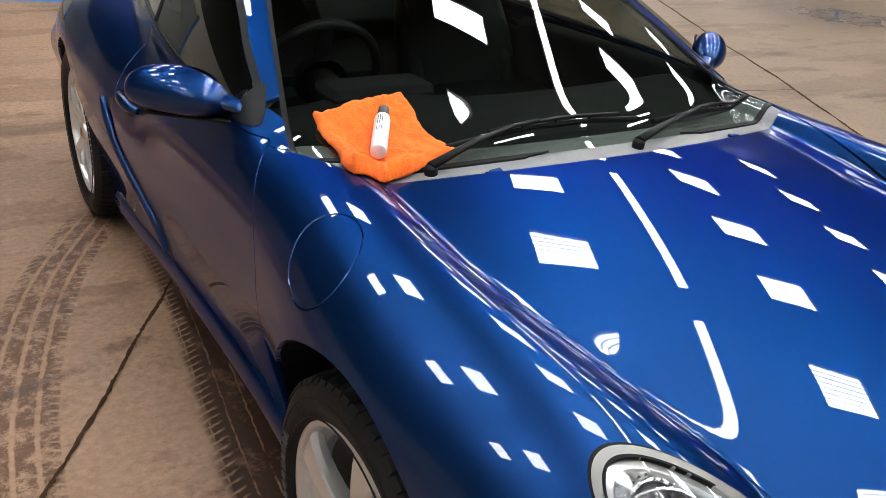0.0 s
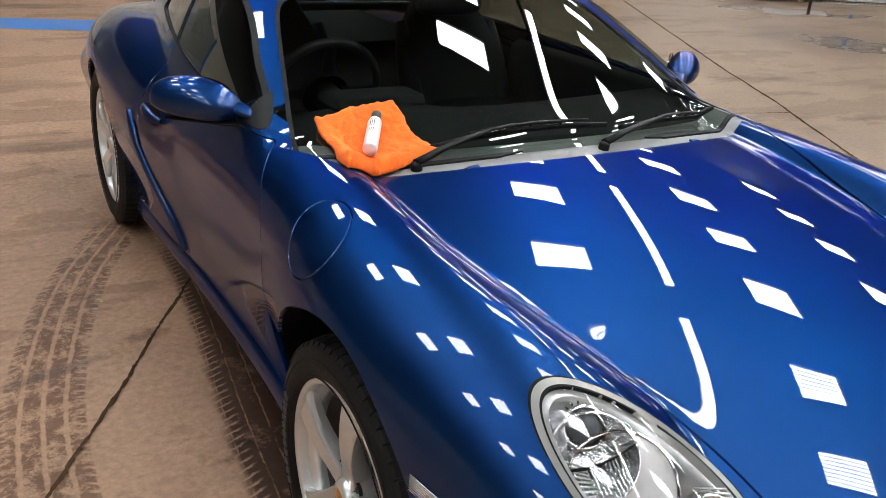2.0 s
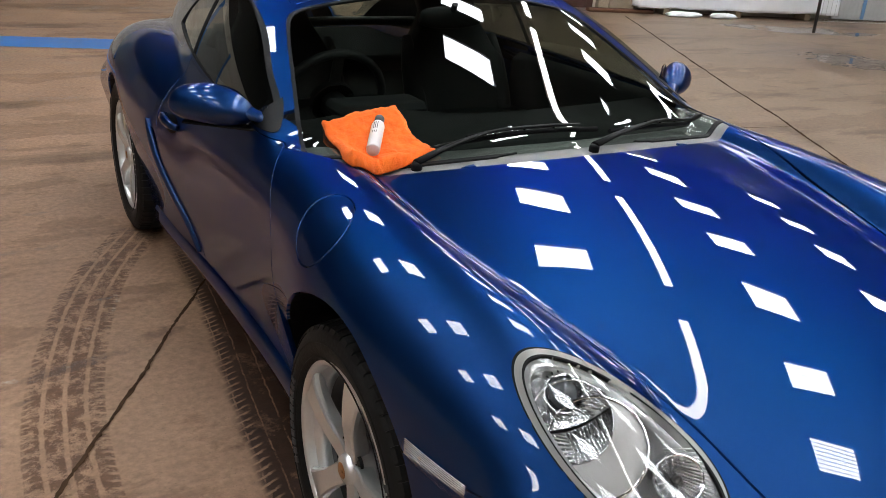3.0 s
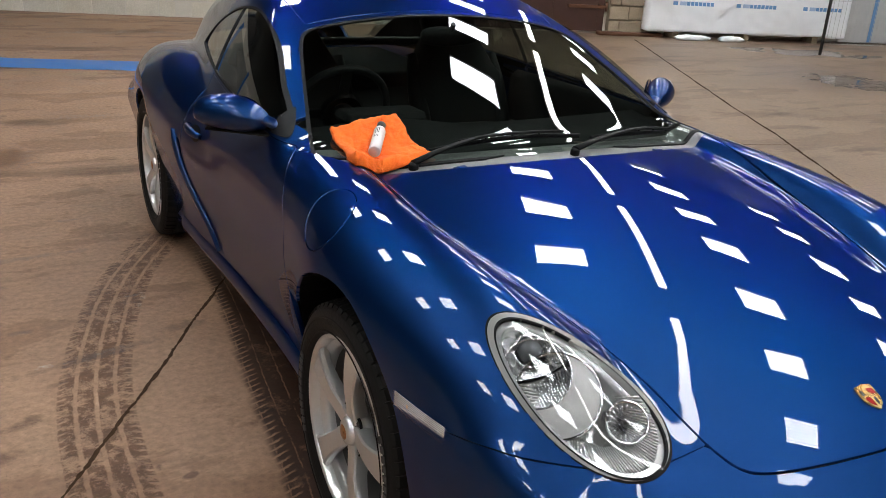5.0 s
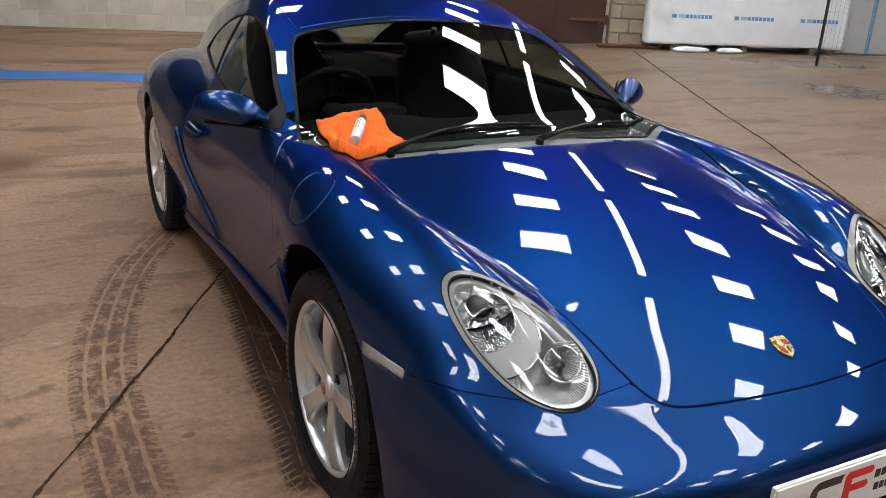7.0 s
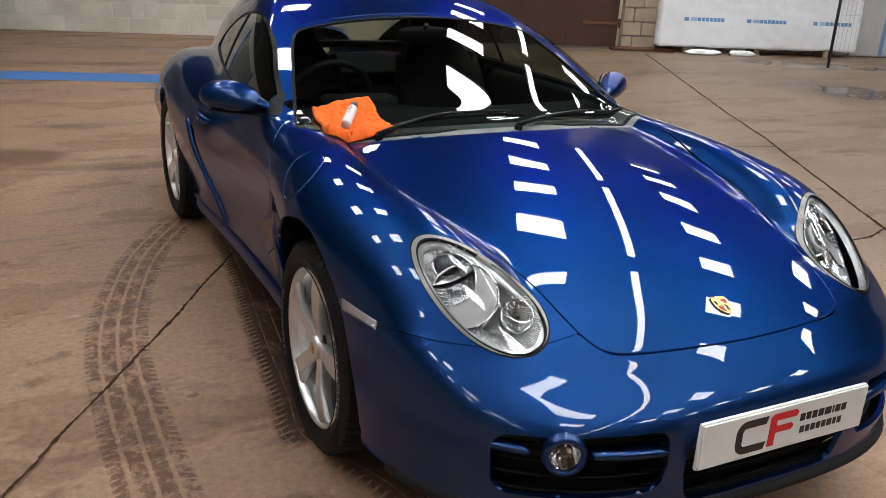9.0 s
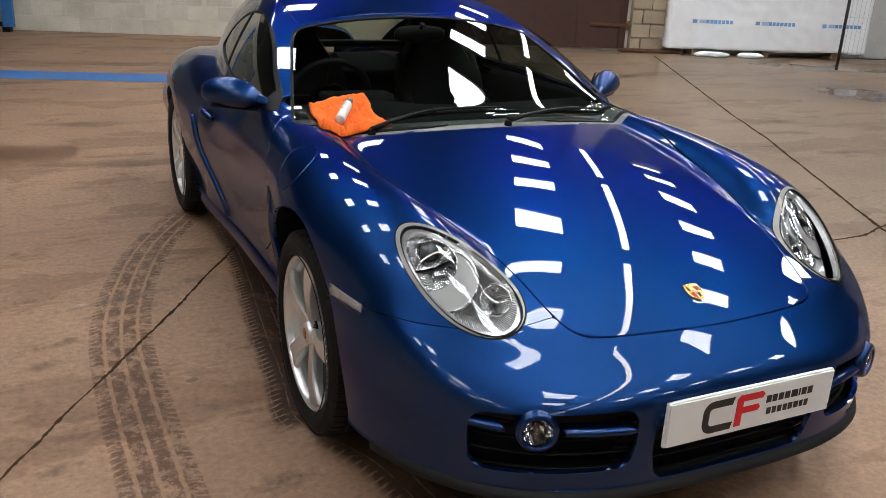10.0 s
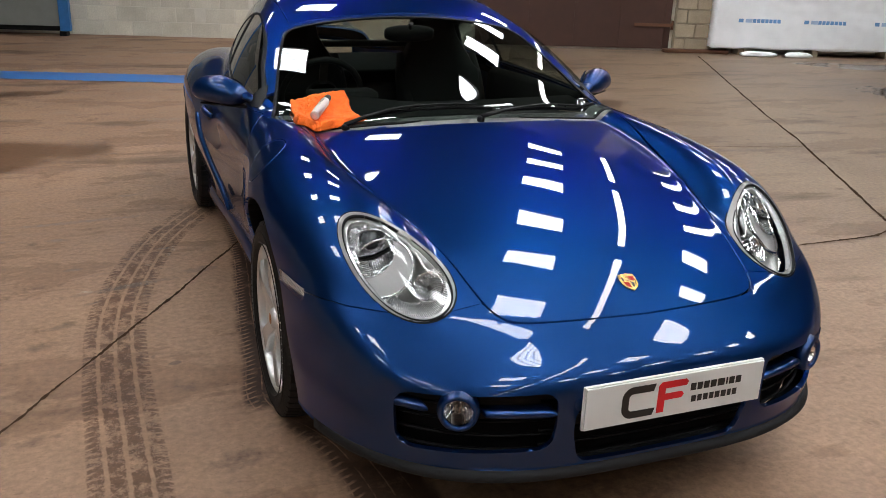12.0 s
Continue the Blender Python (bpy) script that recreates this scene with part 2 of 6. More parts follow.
PAINT = car_paint()
BLACK = plain("black_plastic", (0.0055, 0.0055, 0.006), 0.5, relief=0.15, scale=200, gloss=0.15)
TRIM = plain("grey_black_trim", (0.016, 0.016, 0.017), 0.6, relief=0.2, scale=300, gloss=0.12)
SEAL = plain("window_rubber", (0.006, 0.006, 0.0065), 0.55, scale=80, gloss=0.12)
COWL = plain("grey_scuttle_plastic", (0.17, 0.165, 0.165), 0.55, relief=0.2, scale=250)
CHARCOAL = plain("dark_interior", (0.010, 0.010, 0.0105), 0.7, relief=0.3, scale=160, gloss=0.1)
LEATHER = plain("black_leather", (0.014, 0.014, 0.0145), 0.5, relief=0.35, scale=120, gloss=0.2)
RUBBER = plain("tyre_rubber", (0.011, 0.0108, 0.0105), 0.6, relief=0.25, scale=90, spread=0.2, gloss=0.18)
PALE_RUBBER = plain("sidewall_lettering", (0.05, 0.05, 0.05), 0.7)
ALLOY = plain("silver_alloy_paint", (0.72, 0.72, 0.71), 0.30, 0.75, 0.05, scale=120, coat=0.6)
BARREL = plain("silver_rim_barrel", (0.17, 0.17, 0.165), 0.42, 0.5)
STEEL = plain("brake_steel", (0.12, 0.115, 0.11), 0.38, 1.0, 0.2, scale=60)
CHROME = plain("chrome", (0.85, 0.85, 0.86), 0.06, 1.0, 0.02)
LAMP_SILVER = plain("lamp_silver", (0.66, 0.66, 0.65), 0.22, 0.65, 0.04)
LAMP_MIRROR = plain("lamp_bright_reflector", (0.84, 0.84, 0.85), 0.13, 0.88, 0.05, scale=140, relief=0.25)
LAMP_GREY = plain("lamp_bezel_grey", (0.235, 0.225, 0.21), 0.35, 0.3, 0.04)
LAMP_PLATE = plain("lamp_satin_plate", (0.40, 0.39, 0.38), 0.36, 0.3, 0.03)
AMBER = plain("amber_bulb", (0.65, 0.28, 0.05), 0.2)
GLASS = thin_glass("windscreen_glass", (0.56, 0.62, 0.58), 0.07)
DARK_GLASS = thin_glass("side_glass", (0.55, 0.62, 0.57), 0.38)
LENS = thin_glass("lamp_lens", (0.96, 0.96, 0.96), 0.05)
FLOOR = floor_concrete()
JOINT = plain("joint_filler", (0.052, 0.030, 0.017), 0.95, relief=0.5, scale=60, spread=0.4, gloss=0.05)
LINE_BLUE = plain("blue_floor_paint", (0.035, 0.15, 0.42), 0.5, scale=14, spread=0.3, relief=0.2)
BLOCK = blockwork("concrete_block", (0.60, 0.55, 0.445), (0.83, 0.78, 0.67))
BLOCK_OLD = blockwork("old_sandy_block", (0.27, 0.21, 0.14), (0.47, 0.38, 0.27))
OLD_MORTAR = plain("old_mortar", (0.36, 0.30, 0.22), 0.9, relief=0.4, scale=60)
MORTAR = plain("mortar", (0.68, 0.64, 0.555), 0.9, relief=0.4, scale=60)
DOOR_BROWN = plain("brown_steel_paint", (0.060, 0.024, 0.016), 0.55, scale=9, spread=0.2, relief=0.1)
RUST = plain("rusty_iron", (0.12, 0.05, 0.025), 0.8, scale=40, spread=0.35, relief=0.4)
WRAP = plain("white_plastic_wrap", (0.90, 0.91, 0.93), 0.35, scale=5, spread=0.06, relief=0.1)
WRAP_PRINT = plain("blue_print", (0.16, 0.33, 0.62), 0.4, scale=20)
WRAP_PALE = plain("pale_blue_print", (0.42, 0.55, 0.74), 0.4, scale=20)
PALE_PANEL = plain("pale_grey_sheet", (0.55, 0.55, 0.54), 0.55, scale=6, spread=0.08)
BLUE_STEEL = plain("blue_steel_frame", (0.03, 0.16, 0.42), 0.45, scale=10, spread=0.2)
GREY_PANEL = plain("grey_green_panel", (0.25, 0.26, 0.24), 0.5, scale=5, spread=0.15)
DARK_POLE = plain("dark_steel_pole", (0.05, 0.05, 0.05), 0.5, 0.3, scale=30)
ROOF_SHEET = plain("grey_roof_sheet", (0.032, 0.032, 0.032), 0.8, scale=3, spread=0.2)
UNSEEN_DARK_WALL = plain("unseen_dark_wall", (0.05, 0.049, 0.047), 0.7, scale=3, spread=0.25)
WALL_PAINT = plain("far_wall_paint", (0.72, 0.69, 0.62), 0.85, scale=4, spread=0.15)
ROOFLIGHT = rooflight_sheet()
TUBE = glowing("lamp_tube", (1.0, 0.98, 0.94), BATTEN_GLOW)
BATTEN = plain("white_enamel", (0.7, 0.7, 0.7), 0.4)
CLOTH = terry_cloth()
PLATE_WHITE = plain("white_plate", (0.66, 0.66, 0.64), 0.3, scale=20, spread=0.03)
INK_BLACK = plain("black_ink", (0.012, 0.012, 0.012), 0.4)
INK_RED = plain("red_ink", (0.62, 0.012, 0.02), 0.4)
GOLD = plain("gilt_enamel", (0.56, 0.33, 0.11), 0.28, 0.85, 0.2, scale=400)
RED_ENAMEL = plain("red_enamel", (0.30, 0.012, 0.01), 0.25)
BOTTLE_WHITE = plain("frosted_white_plastic", (0.68, 0.62, 0.60), 0.35, scale=60, spread=0.04)

# ---------------------------------------------------------------- body surface of the car
# The car stands with its front axle on y = 0, nose towards -y, wheels on z = 0.


def spline(*knots):
    """A natural cubic through (place, value) knots, straight beyond its ends."""
    xs = np.array([k[0] for k in knots], float)
    ys = np.array([k[1] for k in knots], float)
    n = len(xs)
    hs = np.diff(xs)
    a, b = np.eye(n), np.zeros(n)
    for i in range(1, n - 1):
        a[i, i - 1], a[i, i], a[i, i + 1] = hs[i - 1], 2 * (hs[i - 1] + hs[i]), hs[i]
        b[i] = 6 * ((ys[i + 1] - ys[i]) / hs[i] - (ys[i] - ys[i - 1]) / hs[i - 1])
    m = np.linalg.solve(a, b)
    s0 = (ys[1] - ys[0]) / hs[0] - hs[0] * m[1] / 6
    s1 = (ys[-1] - ys[-2]) / hs[-1] + hs[-1] * m[-2] / 6

    def exact(x):
        c = np.clip(x, xs[0], xs[-1])
        i = np.clip(np.searchsorted(xs, c) - 1, 0, n - 2)
        h, u, w = hs[i], xs[i + 1] - c, c - xs[i]
        y = (m[i] * u ** 3 + m[i + 1] * w ** 3) / (6 * h) + (ys[i] / h - m[i] * h / 6) * u + (ys[i + 1] / h - m[i + 1] * h / 6) * w
        return y + np.minimum(x - xs[0], 0) * s0 + np.maximum(x - xs[-1], 0) * s1

    grid = np.linspace(xs[0] - 1.5, xs[-1] + 1.5, 9000)
    table = exact(grid)

    def value(x):
        return np.interp(x, grid, table)

    return value


def smax(a, b, k):
    return 0.5 * (a + b + np.sqrt((a - b) ** 2 + k * k))


def smin(a, b, k):
    return 0.5 * (a + b - np.sqrt((a - b) ** 2 + k * k))


bonnet_z = spline((-1.05, 0.3868), (-0.985, 0.502), (-0.93, 0.5481), (-0.86, 0.5887), (-0.76, 0.6409), (-0.64, 0.6903), (-0.5, 0.7332), (-0.35, 0.7706), (-0.2, 0.803),
                  (0.1, 0.850), (0.3, 0.873), (0.5, 0.885), (0.9, 0.89), (2.2, 0.89), (2.8, 0.88), (3.2, 0.83), (3.36, 0.78))
wing_x = spline((-0.95, 0.4080), (-0.85, 0.4580), (-0.7, 0.5280), (-0.55, 0.5830), (-0.4, 0.6230), (-0.2, 0.6530), (0, 0.6650), (0.2, 0.6600), (0.45, 0.6450), (0.8, 0.6374), (1.3, 0.6350))
wing_r = spline((-0.9, 0.1520), (-0.6, 0.1920), (-0.4, 0.2050), (0, 0.2050), (0.2, 0.1950), (0.45, 0.1740), (0.9, 0.1692), (1.5, 0.1700))
wing_z = spline((-0.9, 0.4400), (-0.8, 0.5200), (-0.7, 0.6050), (-0.6, 0.6800), (-0.5, 0.7402), (-0.39, 0.7867), (-0.2, 0.8248), (0, 0.8440), (0.3, 0.8610),
                (0.6, 0.8690), (0.9, 0.8730), (1.4, 0.8630), (2.0, 0.8300), (2.6, 0.7400))
haunch_x = spline((1.2, 0.60), (1.6, 0.640), (1.9, 0.652), (2.2, 0.652), (2.6, 0.628), (2.9, 0.585), (3.3, 0.48))
haunch_z = spline((1.2, 0.74), (1.5, 0.815), (1.8, 0.855), (2.1, 0.872), (2.4, 0.875), (2.8, 0.85), (3.2, 0.78), (3.4, 0.72))
side_w = spline((-0.5, 0.872), (0, 0.872), (0.4, 0.825), (0.9, 0.812), (1.4, 0.823), (1.8, 0.845), (2.2, 0.852), (2.6, 0.832), (3.0, 0.765), (3.36, 0.60))
side_in = spline((0.10, 0.10), (0.18, 0.085), (0.26, 0.072), (0.36, 0.052), (0.48, 0.022), (0.60, 0.0), (0.72, 0.022), (0.84, 0.10), (0.95, 0.2))
low_in = spline((0.10, 0.10), (0.18, 0.085), (0.26, 0.072), (0.36, 0.050), (0.48, 0.020), (0.60, 0.0), (0.8, 0.0), (1.0, 0.0))
nose_in = spline((0.08, 0.06), (0.14, 0.028), (0.22, 0.018), (0.34, 0.008), (0.46, 0.0), (0.52, 0.004), (0.58, 0.016), (0.66, 0.045), (0.8, 0.13))
roof_z = spline((0.8, 1.07), (1.15, 1.215), (1.4, 1.272), (1.7, 1.300), (2.0, 1.288), (2.4, 1.215), (2.8, 1.085), (3.1, 0.96), (3.35, 0.84))
cabin_w = spline((0.4, 0.765), (0.9, 0.765), (1.4, 0.748), (1.9, 0.69), (2.4, 0.60), (2.9, 0.49), (3.4, 0.33))
tumble = spline((0.75, -0.015), (0.85, 0.0), (0.95, 0.036), (1.05, 0.085), (1.15, 0.146), (1.25, 0.22), (1.35, 0.31))


def body(x, y, z):
    """Below zero inside the car's outer skin."""
    ax = np.sqrt(x * x + 1e-6)
    ny = np.maximum(-y, 0)
    e = ((ax / 0.872) ** 2.9 + (ny / 0.985) ** 2.9) ** (1 / 2.9)
    front = np.clip(ny / 0.5, 0, 1)
    front = front * front * (3 - 2 * front)
    plan = np.where(y < 0, (e - 1) * 0.872, ax - side_w(y)) + side_in(z) * (1 - front) + nose_in(z) * front
    fore = np.clip((-0.518 - y) / 0.484, 0, 1)
    fore = fore * fore * (3 - 2 * fore)
    reach = y + fore * (-0.985 * e - y)
    top = z - (bonnet_z(reach) - x * x * (0.14 + 0.02 * fore))
    hull = smax(smax(plan, top, 0.05 - 0.025 * fore), y - 3.34, 0.12)
    lw = low_in(z) * (1 - front) + nose_in(np.minimum(z, 0.46)) * front
    inner = 1 + 0.55 * np.clip((y + 0.45) / 0.45, 0, 1.2)
    dx = ax - wing_x(y)
    wing = np.hypot(np.where(dx < 0, dx * inner, dx), np.maximum(z - (wing_z(y) - wing_r(y)), 0)) - wing_r(y) + lw
    plan0 = (e - 1) * 0.872 + nose_in(np.minimum(z, 0.5)) * front - np.maximum(y, 0)
    sink = np.clip((0.60 - z) / 0.14, 0, 1) * np.clip((-0.5 - y) / 0.22, 0, 1)
    wing = smax(wing, plan0, 0.03 * front) + 0.014 * sink
    haunch = np.hypot(ax - haunch_x(y), np.maximum(z - (haunch_z(y) - 0.2), 0)) - 0.2 + low_in(z)
    haunch = smax(smax(haunch, 1.0 - y, 0.1), y - 3.3, 0.1)
    merge = np.clip((-0.62 - y) / 0.22, 0, 1) * np.clip((z - 0.53) / 0.07, 0, 1)
    shell = smin(smin(hull, wing, 0.014 + 0.05 * merge * merge * (3 - 2 * merge)), haunch, 0.03)
    rise = z - 0.9
    screen = (0.435 + 2.2 * rise + 1.1 * rise * rise + (0.52 - 0.07 * rise) * x * x + 0.03 * x ** 4 - y) * 0.36
    roof = z - (roof_z(y) - 0.2 * x * x)
    flank = (ax - cabin_w(y) + tumble(z)) * 0.92
    cabin = smax(smax(smax(screen, flank, 0.024), roof, 0.05), 0.74 - z, 0.03)
    shell = smin(shell, cabin, 0.02)
    return smax(shell, 0.13 - z, 0.02)


def body_normal(p):
    e = 0.0015
    g = np.empty_like(p)
    for i in range(3):
        q, r = p.copy(), p.copy()
        q[:, i] += e
        r[:, i] -= e
        g[:, i] = body(*q.T) - body(*r.T)
    return g / np.maximum(np.linalg.norm(g, axis=1), 1e-9)[:, None]


def cast(origin, way, far, near=0.0, steps=44):
    """The outermost place of the skin along rays from origin; rays start outside, at far, and go inwards."""
    ts = np.linspace(far, near, steps)
    inside = np.full(len(origin), near)
    outside = np.full(len(origin), far)
    fi, fo = np.full(len(origin), -1.0), np.full(len(origin), 1.0)
    found = np.zeros(len(origin), bool)
    left = np.arange(len(origin))
    for a, b in zip(ts[:-1], ts[1:]):
        if not len(left):
            break
        f = body(*(origin[left] + way[left] * b).T)
        hit = f < 0
        inside[left[hit]], outside[left[hit]], fi[left[hit]] = b, a, f[hit]
        fo[left[~hit]] = f[~hit]
        found[left[hit]] = True
        left = left[~hit]
    for k in range(9):
        mid = outside + (inside - outside) * np.clip(fo / (fo - fi), 0.05, 0.95) if k % 3 < 2 else 0.5 * (inside + outside)
        f = body(*(origin + way * mid[:, None]).T)
        neg = f < 0
        inside, fi = np.where(neg, mid, inside), np.where(neg, f, fi)
        outside, fo = np.where(neg, outside, mid), np.where(neg, fo, f)
    best = outside + (inside - outside) * np.clip(fo / (fo - fi), 0, 1)
    return origin + way * best[:, None], found


def from_top(u, v):
    """u, v: x, y."""
    o = np.stack([u, v, np.zeros_like(u)], 1)
    return cast(o, np.tile([0.0, 0.0, 1.0], (len(u), 1)), 1.42, 0.1)


def from_right(u, v):
    """u, v: y, z, seen from the driver's side (-x)."""
    o = np.stack([np.zeros_like(u), u, v], 1)
    return cast(o, np.tile([-1.0, 0.0, 0.0], (len(u), 1)), 1.0, 0.3)


def from_axle(u, v):
    """u: angle round a line along y through x = -0.40, z = 0.5, from straight up towards -x, times 0.6; v: y."""
    a = u / 0.6
    o = np.stack([np.full_like(u, -0.40), v, np.full_like(u, 0.5)], 1)
    return cast(o, np.stack([-np.sin(a), np.zeros_like(a), np.cos(a)], 1), 0.95, 0.05)


def from_spine(u, v):
    """The same round a line through x = 0, z = 0.6."""
    a = u / 0.7
    o = np.stack([np.zeros_like(u), v, np.full_like(u, 0.6)], 1)
    return cast(o, np.stack([-np.sin(a), np.zeros_like(a), np.cos(a)], 1), 1.15, 0.05)


def from_mast(u, v):
    """u: angle round the upright through y = -0.05, from straight ahead towards -x, times 0.9; v: z."""
    a = u / 0.9
    o = np.stack([np.zeros_like(u), np.full_like(u, -0.05), v], 1)
    return cast(o, np.stack([-np.sin(a), -np.cos(a), np.zeros_like(a)], 1), 1.2, 0.2)


def skin(project, u0, u1, v0, v1, step, inside, lift=0.0, fold=0.014):
    """A panel of the skin: a grid in (u, v) laid on the body and trimmed where inside(p) < 0, with its edge folded inwards.
    Returns vertices, faces and normals."""
    nu, nv = max(2, int((u1 - u0) / step) + 1), max(2, int((v1 - v0) / step) + 1)
    u, v = [g.ravel() for g in np.meshgrid(np.linspace(u0, u1, nu), np.linspace(v0, v1, nv), indexing="ij")]
    p, ok = project(u, v)
    d = np.where(ok, inside(p), -1.0)
    for _ in range(3):
        near = np.where(ok & (np.abs(d) < step * 1.6))[0]
        if not len(near):
            break
        e = 0.001
        pu, _a = project(u[near] + e, v[near])
        pv, _b = project(u[near], v[near] + e)
        gu, gv = (inside(pu) - d[near]) / e, (inside(pv) - d[near]) / e
        g2 = np.maximum(gu * gu + gv * gv, 0.01)
        du, dv = -d[near] * gu / g2, -d[near] * gv / g2
        if _ == 0:
            snap = np.hypot(du, dv) < step * 0.56
            chosen = near[snap]
            du, dv = du[snap], dv[snap]
        else:
            keep = np.isin(near, chosen)
            near, du, dv = near[keep], du[keep], dv[keep]
            chosen = near
        lim = np.minimum(1, step * 0.7 / np.maximum(np.hypot(du, dv), 1e-9))
        u[chosen] += du * lim
        v[chosen] += dv * lim
        p[chosen], ok[chosen] = project(u[chosen], v[chosen])
        d[chosen] = inside(p[chosen])
    good = ok & (d > -0.0012)
    good[chosen] = ok[chosen]
    idx = np.arange(nu * nv).reshape(nu, nv)
    quads = np.stack([idx[:-1, :-1], idx[1:, :-1], idx[1:, 1:], idx[:-1, 1:]], -1).reshape(-1, 4)
    flags = good[quads]
    count = flags.sum(1)
    faces = [tuple(q) for q in quads[count == 4]]
    for q, f in zip(quads[count == 3], flags[count == 3]):
        faces.append(tuple(q[f]))
    nrm = body_normal(p)
    some = np.array([f[:3] for f in faces[:: max(1, len(faces) // 200)]])
    turn = np.cross(p[some[:, 1]] - p[some[:, 0]], p[some[:, 2]] - p[some[:, 0]])
    if (turn * nrm[some[:, 0]]).sum() < 0:
        faces = [f[::-1] for f in faces]
    p = p + nrm * lift
    used = np.unique(np.array([i for f in faces for i in f]))
    remap = np.full(len(p), -1)
    remap[used] = np.arange(len(used))
    faces = [tuple(int(remap[i]) for i in f) for f in faces]
    p, nrm = p[used], nrm[used]
    seen = {}
    for f in faces:
        for a, b in zip(f, f[1:] + f[:1]):
            seen[(a, b)] = True
    rim = [(a, b) for (a, b) in seen if (b, a) not in seen]
    if fold and rim:
        ids = sorted({i for e2 in rim for i in e2})
        top = {i: len(p) + k for k, i in enumerate(ids)}
        low = {i: len(p) + len(ids) + k for k, i in enumerate(ids)}
        side = np.zeros((len(ids), 3))
        place = {i: k for k, i in enumerate(ids)}
        for a, b in rim:
            s = np.cross(p[b] - p[a], nrm[a])
            s /= max(np.linalg.norm(s), 1e-9)
            side[place[a]] += s
            side[place[b]] += s
        side /= np.maximum(np.linalg.norm(side, axis=1), 1e-9)[:, None]
        p = np.concatenate([p, p[ids], p[ids] - nrm[ids] * fold])
        faces += [(b, a, top[a], top[b]) for a, b in rim]
        faces += [(top[b], top[a], low[a], low[b]) for a, b in rim]
        nrm = np.concatenate([nrm, (nrm[ids] + side) * 0.7071, side])
    return p, faces, nrm


def skin_mesh(name, made, mirror=False):
    p, faces, nrm = made
    if mirror:
        p, nrm = p * [-1, 1, 1], nrm * [-1, 1, 1]
        faces = [f[::-1] for f in faces]
    me = bpy.data.meshes.new(name)
    me.from_pydata(p.tolist(), [], faces)
    me.polygons.foreach_set("use_smooth", [True] * len(me.polygons))
    me.normals_split_custom_set_from_vertices(nrm.tolist())
    return me

# ---------------------------------------------------------------- building blocks


def part(name, data, mat, parent, label=""):
    """Links a bmesh or a mesh as one object under a thing or a part."""
    if isinstance(data, bmesh.types.BMesh):
        me = bpy.data.meshes.new(name)
        data.to_mesh(me)
        data.free()
    else:
        me = data
    if not me.materials:
        me.materials.append(mat)
    ob = new(name, me)
    if parent is not None:
        ob.parent = parent
    if label:
        tagged(ob, label)
    return ob


def thing(name, at, label, category, group=""):
    ob = new(name)
    ob.matrix_basis = at
    return tagged(ob, label, category, group)


def slab(bm, lo, hi, bevel=0.0, m=None):
    """A box between two corners, with rounded edges."""
    mid = [(a + b) / 2 for a, b in zip(lo, hi)]
    size = [b - a for a, b in zip(lo, hi)]
    made = bmesh.ops.create_cube(bm, size=1.0, matrix=(m or Matrix()) @ Matrix.Translation(mid) @ Matrix.Diagonal((*size, 1)))
    if bevel:
        edges = list({e for v in made["verts"] for e in v.link_edges})
        bmesh.ops.bevel(bm, geom=edges, offset=bevel, segments=2, profile=0.6, affect="EDGES")
    return bm


def smooth(bm, on=True):
    for f in bm.faces:
        f.smooth = on
    return bm


def lathe(bm, profile, turns=48, m=None, close=False):
    """Turns (radius, height) points round z."""
    m = m or Matrix()
    rings = []
    for r, z in profile:
        rings.append([bm.verts.new(m @ Vector((r * math.cos(2 * math.pi * i / turns), r * math.sin(2 * math.pi * i / turns), z))) for i in range(turns)])
    pairs = list(zip(rings[:-1], rings[1:]))
    if close:
        pairs.append((rings[-1], rings[0]))
    for a, b in pairs:
        for i in range(turns):
            j = (i + 1) % turns
            f = bm.faces.new((a[i], a[j], b[j], b[i]))
            f.smooth = True
    return bm


def loft(bm, rings, caps=True, shade=True):
    """Joins closed rings of equal length."""
    made = [[bm.verts.new(p) for p in ring] for ring in rings]
    n = len(made[0])
    for a, b in zip(made[:-1], made[1:]):
        for i in range(n):
            j = (i + 1) % n
            f = bm.faces.new((a[i], a[j], b[j], b[i]))
            f.smooth = shade
    if caps:
        bm.faces.new(made[0][::-1])
        bm.faces.new(made[-1])
    return bm


def pipe(bm, points, radius, sides=10, flat=1.0):
    """A round rod along points; radius may be a list."""
    pts = [Vector(p) for p in points]
    rings = []
    for i, p in enumerate(pts):
        d = (pts[min(i + 1, len(pts) - 1)] - pts[max(i - 1, 0)]).normalized()
        up = Vector((0, 0, 1)) if abs(d.z) < 0.9 else Vector((0, 1, 0))
        a = d.cross(up).normalized()
        b = a.cross(d)
        r = radius[i] if isinstance(radius, (list, tuple)) else radius
        rings.append([p + a * (r * math.cos(2 * math.pi * k / sides)) + b * (r * flat * math.sin(2 * math.pi * k / sides)) for k in range(sides)])
    return loft(bm, rings)


def outline_plate(bm, outline, depth, m=None):
    """A flat plate of the given (x, y) outline, its face at z = depth and its back at z = 0."""
    m = m or Matrix()
    lo = [bm.verts.new(m @ Vector((x, y, 0))) for x, y in outline]
    hi = [bm.verts.new(m @ Vector((x, y, depth))) for x, y in outline]
    n = len(lo)
    bm.faces.new(hi)
    bm.faces.new(lo[::-1])
    for i in range(n):
        j = (i + 1) % n
        bm.faces.new((lo[i], lo[j], hi[j], hi[i]))
    return bm


